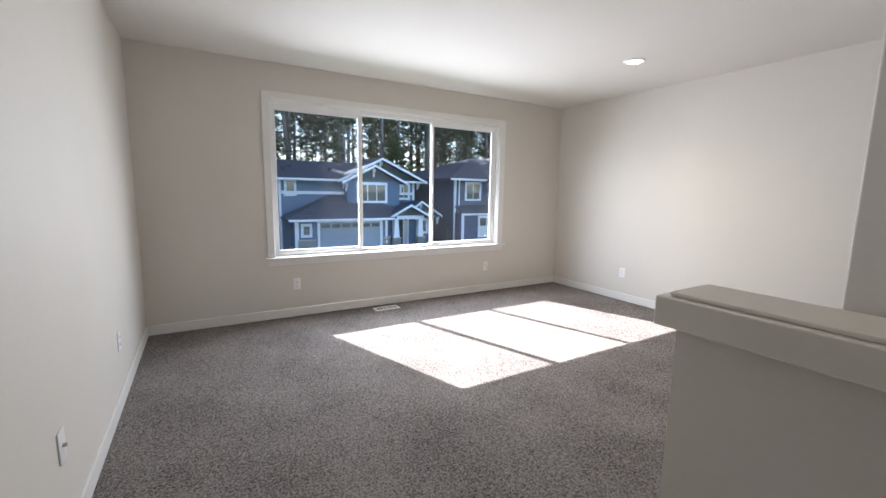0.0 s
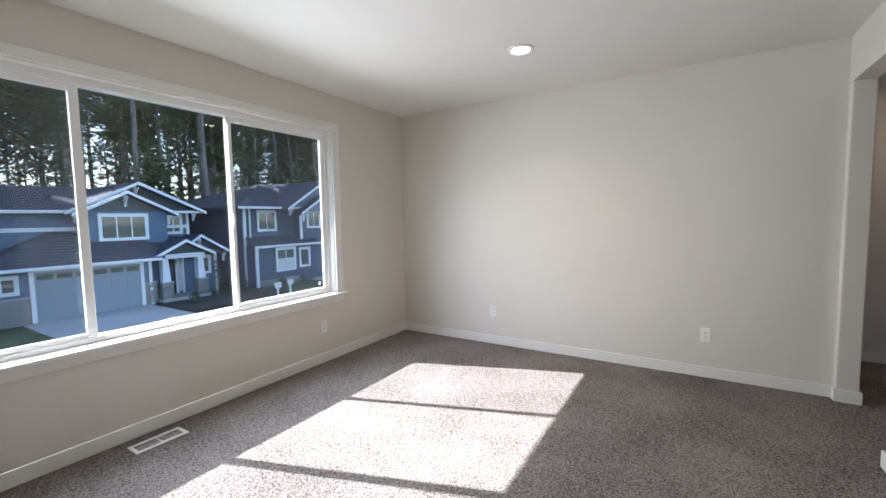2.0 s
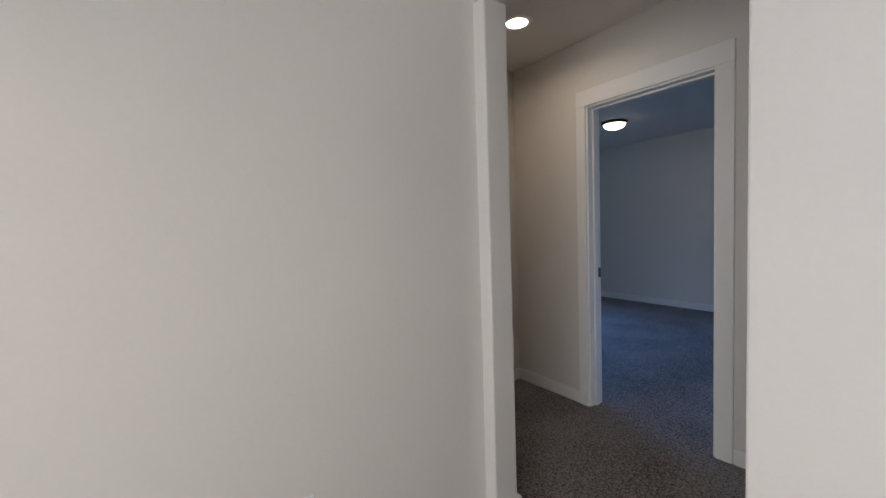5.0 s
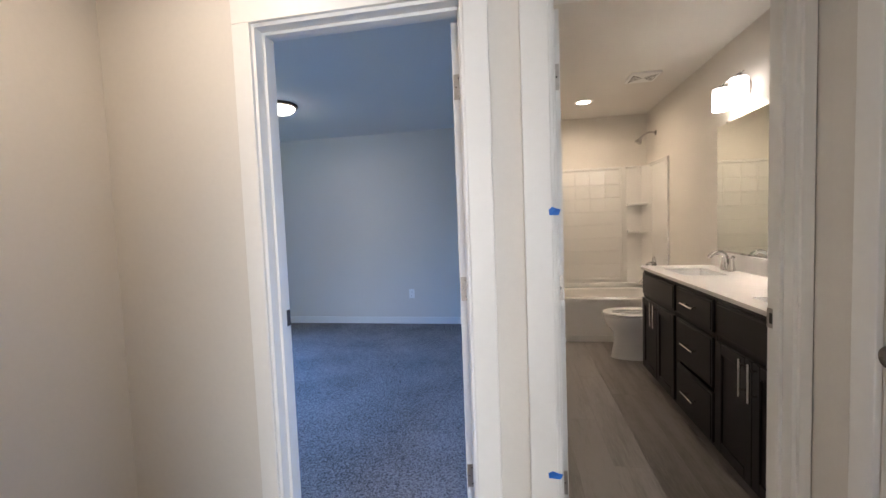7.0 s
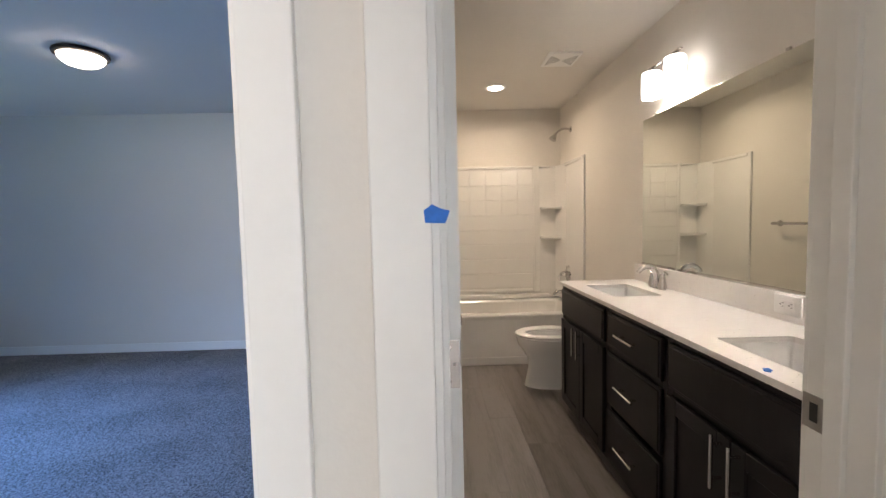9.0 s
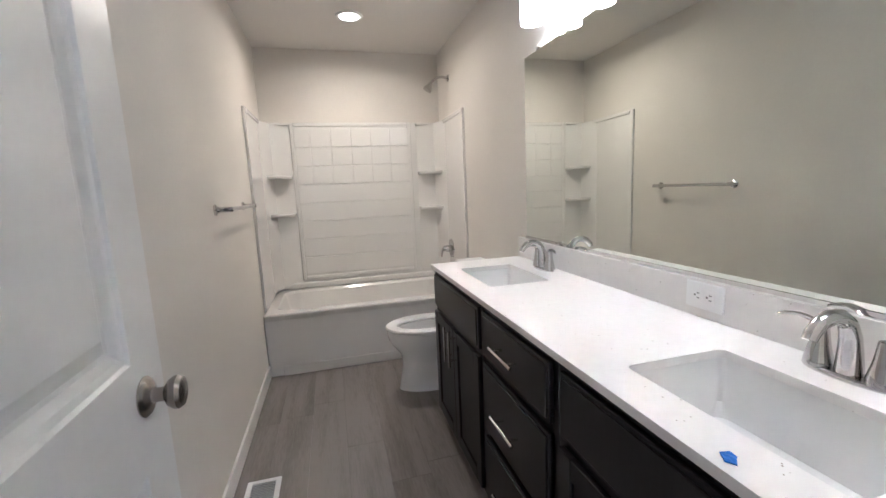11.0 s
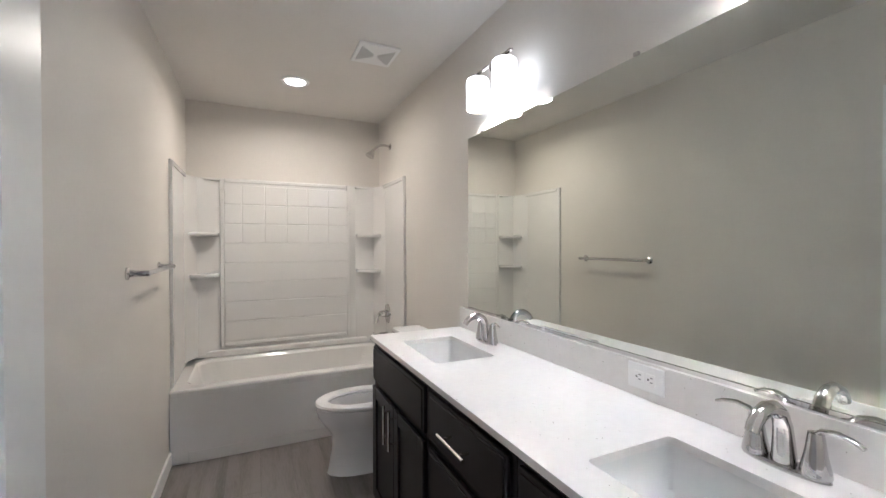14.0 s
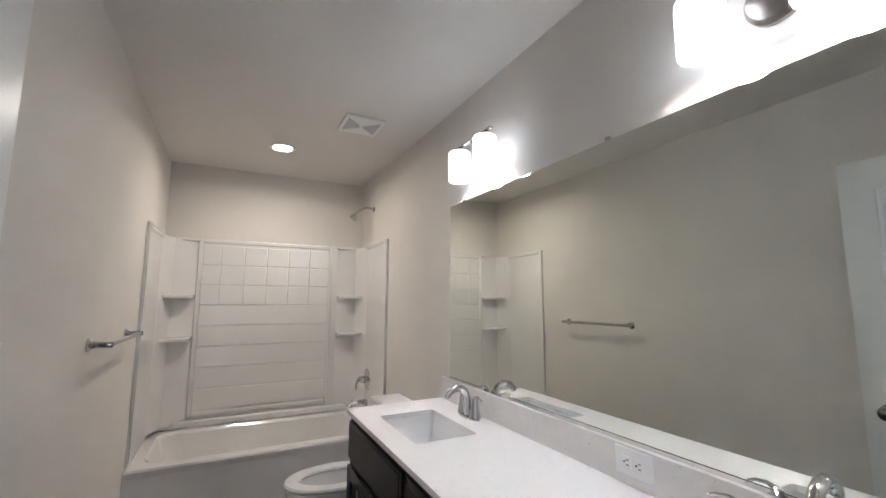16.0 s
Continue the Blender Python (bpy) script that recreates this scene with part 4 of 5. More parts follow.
for x0, x1, s in ((BX1 - 0.016, BX1 - 0.001, -1), (BX0 + 0.001, BX0 + 0.016, 1)):
    part("side_panel", sub(soft(boxes((x0, x1, BY + 0.001, -3.83, RIM + 0.002, ST)), 0.004), so), ACRYLIC, sur)
    xi = x0 if s < 0 else x1
    part("side_frame", sub(joined(*[soft(boxes(b), 0.005) for b in ((min(xi, xi + s * 0.005), max(xi, xi + s * 0.005), -3.885, -3.832, RIM + 0.01, ST - 0.003), (min(xi, xi + s * 0.010), max(xi, xi + s * 0.010), BY + 0.2, -3.87, ST - 0.035, ST - 0.006))]), so), ACRYLIC, sur)
# centre panel frame and its moulded tiles
CX0, CX1, CZ0 = 2.757, 3.772, 0.525
fb, ff = BY + 0.016, BY + 0.034
part("centre_frame", sub(joined(*[soft(boxes(b), 0.006) for b in ((CX0, CX0 + 0.03, fb, ff, CZ0, ST), (CX1 - 0.03, CX1, fb, ff, CZ0, ST), (CX0 + 0.03, CX1 - 0.03, fb, ff, ST - 0.03, ST), (CX0 + 0.03, CX1 - 0.03, fb, ff, CZ0, CZ0 + 0.03))]), so), ACRYLIC, sur)
part("centre_field", sub(boxes((CX0 + 0.028, CX1 - 0.028, fb, fb + 0.010, CZ0 + 0.028, ST - 0.028)), so), ACRYLIC, sur)
tile_mesh = None
for row in range(8):
    z1 = 1.803 - 0.1545 * row
    z0 = max(z1 - 0.1545, CZ0 + 0.033)
    # the upper rows are moulded as single tiles, the lower ones as plain courses
    for col in range(6 if row < 3 else 1):
        x0 = 2.782 + 0.1665 * col
        w = 0.9605 if row > 2 else 0.1665 if col < 5 else 0.128
        if col == 5 or row > 2 or tile_mesh is None:
            t = part("tile", soft(boxes((0.0012, w - 0.0012, 0, 0.006, -(z1 - z0) + 0.0026, -0.0026)), 0.0045, 3), ACRYLIC, sur)
            if col == 0 and row == 0:
                tile_mesh = t.data
        else:
            t = new("tile", tile_mesh)
            t.parent = sur
        t.location = (x0 - so[0], fb + 0.010 - so[1], z1 - so[2])
for cxx, s in ((BX1 - 0.016, -1), (BX0 + 0.016, 1)):
    # concave corner column
    bm = bmesh.new()
    pr = []
    for i in range(9):
        a = math.pi / 2 * i / 8
        r = 0.085
        pr.append((cxx + s * (r - r * math.sin(a)), BY + 0.016 + r - r * math.cos(a)))
    pr = [(cxx + s * 0.21, BY + 0.017)] + pr[::-1] + [(cxx, BY + 0.24)]
    lo = [bm.verts.new((x, y, RIM + 0.03)) for x, y in pr]
    hi = [bm.verts.new((x, y, ST - 0.012)) for x, y in pr]
    for i in range(len(pr) - 1):
        bm.faces.new((lo[i], lo[i + 1], hi[i + 1], hi[i]))
    bmesh.ops.recalc_face_normals(bm, faces=bm.faces)
    part("corner_column", sub(bm, so), ACRYLIC, sur)
    part("top_ledge", sub(soft(boxes((min(cxx, cxx + s * 0.215), max(cxx, cxx + s * 0.215), BY + 0.017, BY + 0.062, ST - 0.024, ST - 0.004)), 0.007, 3), so), ACRYLIC, sur)
    for zz in (1.42, 1.11):
        bm = bmesh.new()
        out = [(cxx, BY + 0.016), (cxx + s * 0.21, BY + 0.016), (cxx + s * 0.208, BY + 0.075)]
        for i in range(1, 8):
            a = math.pi / 2 * i / 8
            out.append((cxx + s * 0.208 * math.cos(a) ** 0.8, BY + 0.075 + 0.11 * math.sin(a)))
        out.append((cxx, BY + 0.185))
        lo = [bm.verts.new((x * 0.98 + (cxx + s * 0.05) * 0.02, y - 0.006, zz - 0.028)) for x, y in out]
        hi = [bm.verts.new((x, y, zz)) for x, y in out]
        bm.faces.new(lo)
        bm.faces.new(hi)
        for i in range(len(out)):
            j = (i + 1) % len(out)
            bm.faces.new((lo[i], lo[j], hi[j], hi[i]))
        bmesh.ops.recalc_face_normals(bm, faces=bm.faces)
        part("corner_shelf", sub(soft(bm, 0.006), so), ACRYLIC, sur)
part("rear_ledge", sub(soft(boxes((BX0 + 0.017, BX1 - 0.017, BY + 0.017, BY + 0.055, RIM, RIM + 0.055)), 0.015, 3), so), ACRYLIC, sur)

head = thing("shower", (BX0, -4.22, 2.155), "chrome shower head on a bent arm", "shower head")
part("flange", lathe([(0.001, 0), (0.028, 0), (0.026, 0.006), (0.012, 0.012), (0.001, 0.012)], 22, "x"), CHROME, head)
part("arm", sweep([(0.005, 0, 0), (0.05, 0, 0.008), (0.09, 0, 0.002), (0.125, 0, -0.02), (0.145, 0, -0.042)], [0.0105] * 5, 14), CHROME, head)
part("spray_head", moved(lathe([(0.001, 0.012), (0.013, 0.01), (0.016, -0.012), (0.028, -0.035), (0.036, -0.055), (0.036, -0.064), (0.001, -0.066)], 26), Matrix.Translation((0.148, 0, -0.045)) @ Matrix.Rotation(radians(-32), 4, "Y")), CHROME, head)

valve = thing("shower_valve", (BX0 + 0.016, -4.25, 0.74), "chrome shower valve with a lever handle", "faucet")
part("escutcheon", lathe([(0.001, 0), (0.082, 0), (0.08, 0.006), (0.05, 0.014), (0.001, 0.016)], 34, "x"), CHROME, valve)
part("hub", lathe([(0.001, 0.012), (0.030, 0.012), (0.028, 0.05), (0.022, 0.075), (0.001, 0.078)], 22, "x"), CHROME, valve)
part("lever", sweep([(0.064, 0, 0.004), (0.084, 0.012, -0.002), (0.098, 0.024, -0.028), (0.104, 0.03, -0.068)], [0.014, 0.012, 0.010, 0.008], 12), CHROME, valve)
spout = thing("tub_spout", (BX0 + 0.016, -4.25, 0.555), "chrome tub filler spout", "faucet")
part("body", sweep([(0, 0, 0), (0.05, 0, 0.004), (0.10, 0, 0.0), (0.135, 0, -0.012), (0.15, 0, -0.032)], [0.028, 0.025, 0.022, 0.019, 0.016], 18), CHROME, spout)
part("diverter", moved(lathe([(0.001, 0), (0.004, 0), (0.004, 0.016), (0.007, 0.018), (0.007, 0.024), (0.001, 0.025)], 12), Matrix.Translation((0.125, 0, 0.01))), CHROME, spout)

# ---------------------------------------------------------------- toilet
wc = thing("toilet", (BX0, -3.315, 0), "white porcelain toilet with an open ring seat", "toilet")


def oval(cx, a_back, a_front, b, z, n=28):
    pts = []
    for i in range(n):
        t = 2 * math.pi * i / n
        c = math.cos(t)
        pts.append((cx + (a_front if c > 0 else a_back) * c, b * math.sin(t), z))
    return pts


def loft_rings(rings, cap0=True, cap1=True):
    bm = bmesh.new()
    vs = [[bm.verts.new(p) for p in r] for r in rings]
    for a, b in zip(vs, vs[1:]):
        for i in range(len(a)):
            j = (i + 1) % len(a)
            bm.faces.new((a[i], a[j], b[j], b[i]))
    if cap0:
        bm.faces.new(vs[0][::-1])
    if cap1:
        bm.faces.new(vs[-1])
    bmesh.ops.recalc_face_normals(bm, faces=bm.faces)
    return bm


part("pedestal", loft_rings([oval(0.44, 0.23, 0.235, 0.108, 0.0), oval(0.44, 0.23, 0.23, 0.105, 0.015), oval(0.44, 0.22, 0.222, 0.100, 0.06), oval(0.44, 0.22, 0.205, 0.098, 0.15),
                             oval(0.445, 0.22, 0.205, 0.106, 0.225), oval(0.455, 0.24, 0.232, 0.135, 0.275), oval(0.46, 0.25, 0.262, 0.164, 0.325), oval(0.46, 0.25, 0.275, 0.178, 0.375), oval(0.46, 0.25, 0.275, 0.178, 0.392),
                             oval(0.46, 0.235, 0.26, 0.163, 0.396), oval(0.47, 0.165, 0.205, 0.115, 0.392), oval(0.47, 0.15, 0.185, 0.10, 0.33), oval(0.45, 0.08, 0.10, 0.06, 0.22)]), PORCELAIN, wc)
part("seat", loft_rings([oval(0.46, 0.235, 0.278, 0.180, 0.397), oval(0.46, 0.24, 0.283, 0.185, 0.408), oval(0.46, 0.235, 0.277, 0.179, 0.418), oval(0.465, 0.17, 0.205, 0.115, 0.416),
                         oval(0.465, 0.165, 0.198, 0.108, 0.405), oval(0.465, 0.17, 0.205, 0.115, 0.397)], False, False), PORCELAIN, wc, "white open-ring toilet seat")
part("tank", soft(boxes((0.012, 0.20, -0.215, 0.215, 0.37, 0.735)), 0.022, 3), PORCELAIN, wc)
part("tank_lid", soft(boxes((0.006, 0.212, -0.225, 0.225, 0.736, 0.770)), 0.012, 3), PORCELAIN, wc)
part("flush_lever", sweep([(0.205, 0.16, 0.68), (0.222, 0.15, 0.68), (0.225, 0.10, 0.672)], [0.008, 0.006, 0.005], 10), CHROME, wc)

# ---------------------------------------------------------------- outside: ground, street, houses, forest
GZ = -2.80
LAWN = mat("lawn", (0.07, 0.10, 0.03), 0.95, second=(0.035, 0.05, 0.018), vary=0.4, scale=1.2, fine=30, bump=0.02, bump_scale=40)
ASPHALT = mat("asphalt", (0.06, 0.06, 0.062), 0.9, vary=0.25, scale=1.5, fine=80, bump=0.003)
CONCRETE = mat("concrete", (0.36, 0.35, 0.33), 0.85, vary=0.12, scale=1.2, fine=60, bump=0.002)
SIDING_A = mat("blue_grey_siding", (0.095, 0.137, 0.205), 0.7, vary=0.06, scale=2, fine=30)
SIDING_B = mat("dark_blue_siding", (0.055, 0.072, 0.12), 0.7, vary=0.08, scale=2, fine=30)
GABLE = mat("gable_siding", (0.06, 0.07, 0.075), 0.75, vary=0.08, scale=2, fine=30)
SHINGLE = mat("asphalt_shingle", (0.05, 0.053, 0.07), 0.9, second=(0.025, 0.025, 0.03), vary=0.3, scale=5, fine=60, bump=0.01, bump_scale=25, island=0.3)
HTRIM = mat("house_white_trim", (0.66, 0.68, 0.71), 0.6, vary=0.03, scale=3)
STONE = mat("ledge_stone", (0.24, 0.225, 0.21), 0.85, second=(0.10, 0.095, 0.095), vary=0.3, scale=4, fine=30, bump=0.01, bump_scale=14, objrand=0.5)
HGLASS = mat("house_window_glass", (0.05, 0.06, 0.07), 0.04, spec=1.0)
BLIND = mat("window_blind", (0.55, 0.55, 0.52), 0.8)
GARAGE = mat("garage_door_paint", (0.20, 0.245, 0.295), 0.6, vary=0.04, scale=2)
DARKDOOR = mat("entry_door_paint", (0.02, 0.02, 0.03), 0.4)
BARK = mat("fir_bark", (0.25, 0.225, 0.205), 0.95, second=(0.10, 0.088, 0.08), vary=0.4, scale=3, fine=20, bump=0.03, bump_scale=10, stretch=(1, 1, 0.2))
NEEDLE = mat("fir_needles", (0.12, 0.155, 0.06), 0.85, second=(0.045, 0.07, 0.028), vary=0.4, scale=0.4, fine=4, island=0.35, spec=0.2)
SHRUB = mat("shrub_leaf", (0.03, 0.045, 0.02), 0.8, second=(0.012, 0.02, 0.01), vary=0.4, scale=3, fine=20, island=0.3)
SIGN = mat("sign_white", (0.7, 0.7, 0.7), 0.6)
MULCH = mat("bark_mulch", (0.05, 0.035, 0.025), 0.95, vary=0.4, scale=6, fine=60, bump=0.02)

structure("ground", boxes((-900, 900, -900, 900, GZ - 0.5, GZ)), LAWN, "grass ground reaching the horizon", "ground")
structure("forest_floor", boxes((-150, 170, 27.0, 140, GZ - 0.2, GZ + 0.05)), MULCH, "dark forest floor under the firs", "ground")
structure("road", boxes((-120, 140, 9.0, 15.5, GZ - 0.08, GZ + 0.004)), ASPHALT, "dark asphalt street", "road")
for y0, y1 in ((8.7, 9.0), (15.5, 15.8)):
    structure("kerb", boxes((-120, 140, y0, y1, GZ - 0.1, GZ + 0.13)), CONCRETE, "pale concrete kerb", "kerb")
structure("pavement", boxes((-120, 140, 16.6, 18.0, GZ - 0.1, GZ + 0.02)), CONCRETE, "concrete sidewalk", "pavement")
structure("driveway", boxes((5.6, 10.2, 15.8, 24.5, GZ - 0.1, GZ + 0.03)), CONCRETE, "concrete driveway in front of the garage", "driveway")
structure("driveway", boxes((19.8, 24.6, 15.8, 25.5, GZ - 0.1, GZ + 0.03)), CONCRETE, "concrete driveway of the darker house", "driveway")
structure("planting_bed", boxes((10.4, 15.6, 20.6, 24.4, GZ - 0.1, GZ + 0.05)), MULCH, "dark mulched planting bed", "garden")


def lap_wall(x0, x1, y0, y1, z0, z1, step=0.16):
    """A house block clad in lap siding: each course leans out a little at its foot."""
    bm = bmesh.new()
    z = z0
    levels = []
    while z < z1 - 0.01:
        levels += [(z, 0.012), (min(z + step, z1), 0.0)]
        z += step
    rings = [[bm.verts.new(p) for p in ((x0 - o, y0 - o, h), (x1 + o, y0 - o, h), (x1 + o, y1 + o, h), (x0 - o, y1 + o, h))] for h, o in levels]
    for a, b in zip(rings, rings[1:]):
        for i in range(4):
            j = (i + 1) % 4
            bm.faces.new((a[i], a[j], b[j], b[i]))
    bm.faces.new(rings[-1])
    return bm


def roof_slab(p, q, r, s, thick=0.14):
    """A sloped slab with corners p q r s, counter-clockwise from above."""
    bm = bmesh.new()
    top = [bm.verts.new(v) for v in (p, q, r, s)]
    low = [bm.verts.new((v[0], v[1], v[2] - thick)) for v in (p, q, r, s)]
    bm.faces.new(top)
    bm.faces.new(low[::-1])
    for i in range(4):
        j = (i + 1) % 4
        bm.faces.new((top[i], low[i], low[j], top[j]))
    bmesh.ops.recalc_face_normals(bm, faces=bm.faces)
    return bm


def shingled(p, q, r, s, parent, courses=14):
    """A roof plane from eave p-q up to ridge s-r, with stepped shingle courses."""
    p, q, r, s = (Vector(v) for v in (p, q, r, s))
    part("roof_deck", roof_slab(p, q, r, s), SHINGLE, parent)
    n = (q - p).cross(s - p).normalized()
    rows = []
    for i in range(courses):
        a, b = i / courses, (i + 1) / courses
        lo0, lo1 = p.lerp(s, a) + n * 0.03, q.lerp(r, a) + n * 0.03
        hi0, hi1 = p.lerp(s, b) + n * 0.008, q.lerp(r, b) + n * 0.008
        bm = bmesh.new()
        v = [bm.verts.new(w) for w in (lo0, lo1, hi1, hi0, p.lerp(s, a) + n * 0.004, q.lerp(r, a) + n * 0.004)]
        bm.faces.new(v[:4])
        bm.faces.new((v[4], v[5], v[1], v[0]))
        rows.append(bm)
    part("shingle_course", joined(*rows), SHINGLE, parent, smooth=False)


def house_window(parent, x0, x1, y, z0, z1, panes=2, blind=False):
    """A window on a wall that faces -y."""
    w = part("window", joined(*[boxes(b) for b in ((x0 - 0.11, x0, y - 0.05, y, z0 - 0.11, z1 + 0.13), (x1, x1 + 0.11, y - 0.05, y, z0 - 0.11, z1 + 0.13), (x0, x1, y - 0.05, y, z1, z1 + 0.13), (x0, x1, y - 0.06, y, z0 - 0.11, z0))]), HTRIM, parent, "white trimmed window", False)
    part("sash_frame", joined(*[boxes(b) for b in [(x0, x0 + 0.04, y - 0.035, y, z0, z1), (x1 - 0.04, x1, y - 0.035, y, z0, z1), (x0 + 0.04, x1 - 0.04, y - 0.035, y, z0, z0 + 0.04), (x0 + 0.04, x1 - 0.04, y - 0.035, y, z1 - 0.04, z1)]
                                + [(x0 + (x1 - x0) * i / panes - 0.025, x0 + (x1 - x0) * i / panes + 0.025, y - 0.033, y, z0 + 0.04, z1 - 0.04) for i in range(1, panes)]]), HTRIM, w, smooth=False)
    for i in range(panes):
        a, b = x0 + (x1 - x0) * i / panes + 0.025, x0 + (x1 - x0) * (i + 1) / panes - 0.025
        part("pane", boxes((a, b, y - 0.018, y - 0.012, z0 + 0.04, z1 - 0.04)), HGLASS, w, smooth=False)
        if blind:
            part("blind", boxes((a + 0.02, b - 0.02, y - 0.0195, y - 0.0182, z0 + 0.05, z0 + (z1 - z0) * 0.55)), BLIND, w, smooth=False)


def gable(parent, x0, x1, xp, y, ze, zp, material, over=0.45, depth=5.0, lip=0.5, brackets=True):
    """A front-facing gable: end wall, two roof planes running back, white barge boards and brackets."""
    bm = bmesh.new()
    f = [bm.verts.new(v) for v in ((x0, y, ze), (x1, y, ze), (xp, y, zp))]
    b = [bm.verts.new((v.co.x, y + 0.15, v.co.z)) for v in f]
    bm.faces.new(f)
    bm.faces.new(b[::-1])
    for i in range(3):
        j = (i + 1) % 3
        bm.faces.new((f[i], b[i], b[j], f[j]))
    bmesh.ops.recalc_face_normals(bm, faces=bm.faces)
    part("gable_wall", bm, material, parent, smooth=False)
    for xe, s in ((x0, -1), (x1, 1)):
        k = (zp - ze) / abs(xp - xe)
        ex, ez = xe + s * over, ze - k * over
        yf, yb = y - lip, y + depth
        a, bq, c, d = (ex, yf, ez + 0.15), (ex, yb, ez + 0.15), (xp, yb, zp + 0.15), (xp, yf, zp + 0.15)
        if s > 0:
            shingled(a, bq, c, d, parent, 10)
        else:
            shingled(bq, a, d, c, parent, 10)
        part("barge_board", roof_slab((ex, yf - 0.05, ez + 0.16), (xp, yf - 0.05, zp + 0.16), (xp, yf, zp + 0.16), (ex, yf, ez + 0.16), 0.15), HTRIM, parent, smooth=False)
        if brackets:
            for t in (0.16,):
                bx, bz = ex + (xp - ex) * t, ez + (zp - ez) * t
                part("bracket", joined(sweep([(bx, yf + 0.02, bz - 0.12), (bx, y - 0.02, bz - 0.55)], [0.05, 0.05], 4), boxes((bx - 0.05, bx + 0.05, y - 0.08, y, bz - 0.62, bz - 0.1))), HTRIM, parent, smooth=False)
    if brackets:
        part("bracket", joined(boxes((xp - 0.05, xp + 0.05, y - 0.1, y, zp - 0.62, zp - 0.05)), sweep([(xp, y - lip + 0.03, zp - 0.12), (xp, y - 0.03, zp - 0.5)], [0.05, 0.05], 4)), HTRIM, parent, smooth=False)


def stone_base(parent, x0, x1, y, z0, z1, seed):
    random.seed(seed)
    shell = part("stone_veneer", boxes((x0, x1, y - 0.04, y + 0.02, z0, z1)), STONE, parent)
    part("stone_cap", boxes((x0 - 0.03, x1 + 0.03, y - 0.11, y + 0.02, z1, z1 + 0.06)), CONCRETE, parent)
    z = z0
    while z < z1 - 0.05:
        h = random.choice((0.09, 0.12, 0.15))
        h = min(h, z1 - z)
        x = x0
        while x < x1 - 0.05:
            w = min(random.uniform(0.16, 0.45), x1 - x)
            part("stone", boxes((x + 0.006, x + w - 0.006, y - 0.05 - random.uniform(0, 0.035), y - 0.03, z + 0.006, z + h - 0.006)), STONE, shell, smooth=False)
            x += w
        z += h


# the lighter house straight across
hs = thing("house", (0, 0, 0), "two-storey blue-grey craftsman house with white trim and garage", "house", "houses across the street")
part("garage_wall", lap_wall(4.78, 10.3, 24.5, 33, GZ, -0.45), SIDING_A, hs, smooth=False)
part("upper_wall", lap_wall(4.2, 13.2, 26.5, 35, GZ, 2.0), SIDING_A, hs, smooth=False)
part("entry_wall", lap_wall(10.3, 14.2, 25.6, 33, GZ, -0.35), SIDING_A, hs, smooth=False)
part("belly_band", boxes((4.15, 13.25, 26.43, 26.5, 0.98, 1.16)), HTRIM, hs, smooth=False)
for x, y, z0, z1 in ((4.2, 26.5, GZ, 2.0), (13.2, 26.5, -0.3, 2.0), (4.78, 24.5, GZ, -0.45), (10.3, 24.5, GZ, -0.45), (14.2, 25.6, GZ, -0.35)):
    part("corner_board", boxes((x - 0.07, x + 0.07, y - 0.06, y + 0.06, z0, z1)), HTRIM, hs, smooth=False)
# main roof, ridge along x
shingled((4.0, 25.9, 1.95), (13.9, 25.9, 1.95), (13.9, 30.7, 3.3), (4.0, 30.7, 3.3), hs, 18)
shingled((13.9, 35.6, 1.95), (4.0, 35.6, 1.95), (4.0, 30.7, 3.3), (13.9, 30.7, 3.3), hs, 8)
part("fascia", boxes((4.0, 13.9, 25.84, 25.9, 1.80, 1.94)), HTRIM, hs, smooth=False)
part("gutter", boxes((4.0, 8.0, 25.74, 25.84, 1.84, 1.93)), HTRIM, hs, smooth=False)
for xx in (4.2, 13.2):
    bm = bmesh.new()
    bm.faces.new([bm.verts.new(v) for v in ((xx, 26.5, 2.0), (xx, 35, 2.0), (xx, 30.7, 3.2))])
    part("end_gable", bm, SIDING_A, hs, smooth=False)
gable(hs, 8.0, 13.45, 10.55, 26.2, 1.95, 3.25, GABLE, depth=4.5)
gable(hs, 8.15, 11.75, 9.9, 25.7, 1.85, 2.75, GABLE, depth=1.2, lip=0.4)
part("upper_bay", lap_wall(8.15, 11.75, 25.7, 26.5, 0.05, 1.9), SIDING_A, hs, smooth=False)
# garage roof
shingled((4.2, 23.9, -0.42), (10.6, 23.9, -0.42), (10.6, 26.5, 0.72), (7.2, 26.5, 0.95), hs, 12)
shingled((4.2, 28.2, -0.42), (4.2, 23.9, -0.42), (7.2, 26.5, 0.95), (7.2, 27.6, 0.95), hs, 10)
part("fascia", boxes((4.2, 10.6, 23.84, 23.9, -0.57, -0.43)), HTRIM, hs, smooth=False)
part("gutter", boxes((4.2, 10.6, 23.74, 23.84, -0.54, -0.45)), HTRIM, hs, smooth=False)
part("downspout", boxes((4.62, 4.70, 24.36, 24.44, GZ, -0.6)), HTRIM, hs, smooth=False)
gd = part("garage_door", boxes((6.05, 9.85, 24.43, 24.47, GZ + 0.03, -0.68)), GARAGE, hs, "pale grey-blue sectional garage door", False)
for row in range(4):
    z0 = GZ + 0.05 + row * 0.515
    for col in range(6):
        x0 = 6.09 + col * 0.627
        if row < 3:
            part("panel", soft(boxes((x0 + 0.04, x0 + 0.58, 24.412, 24.432, z0 + 0.05, z0 + 0.46)), 0.012, 1), GARAGE, gd, smooth=False)
        else:
            part("pane", boxes((x0 + 0.06, x0 + 0.56, 24.418, 24.432, z0 + 0.20, z0 + 0.42)), HGLASS, gd, smooth=False)
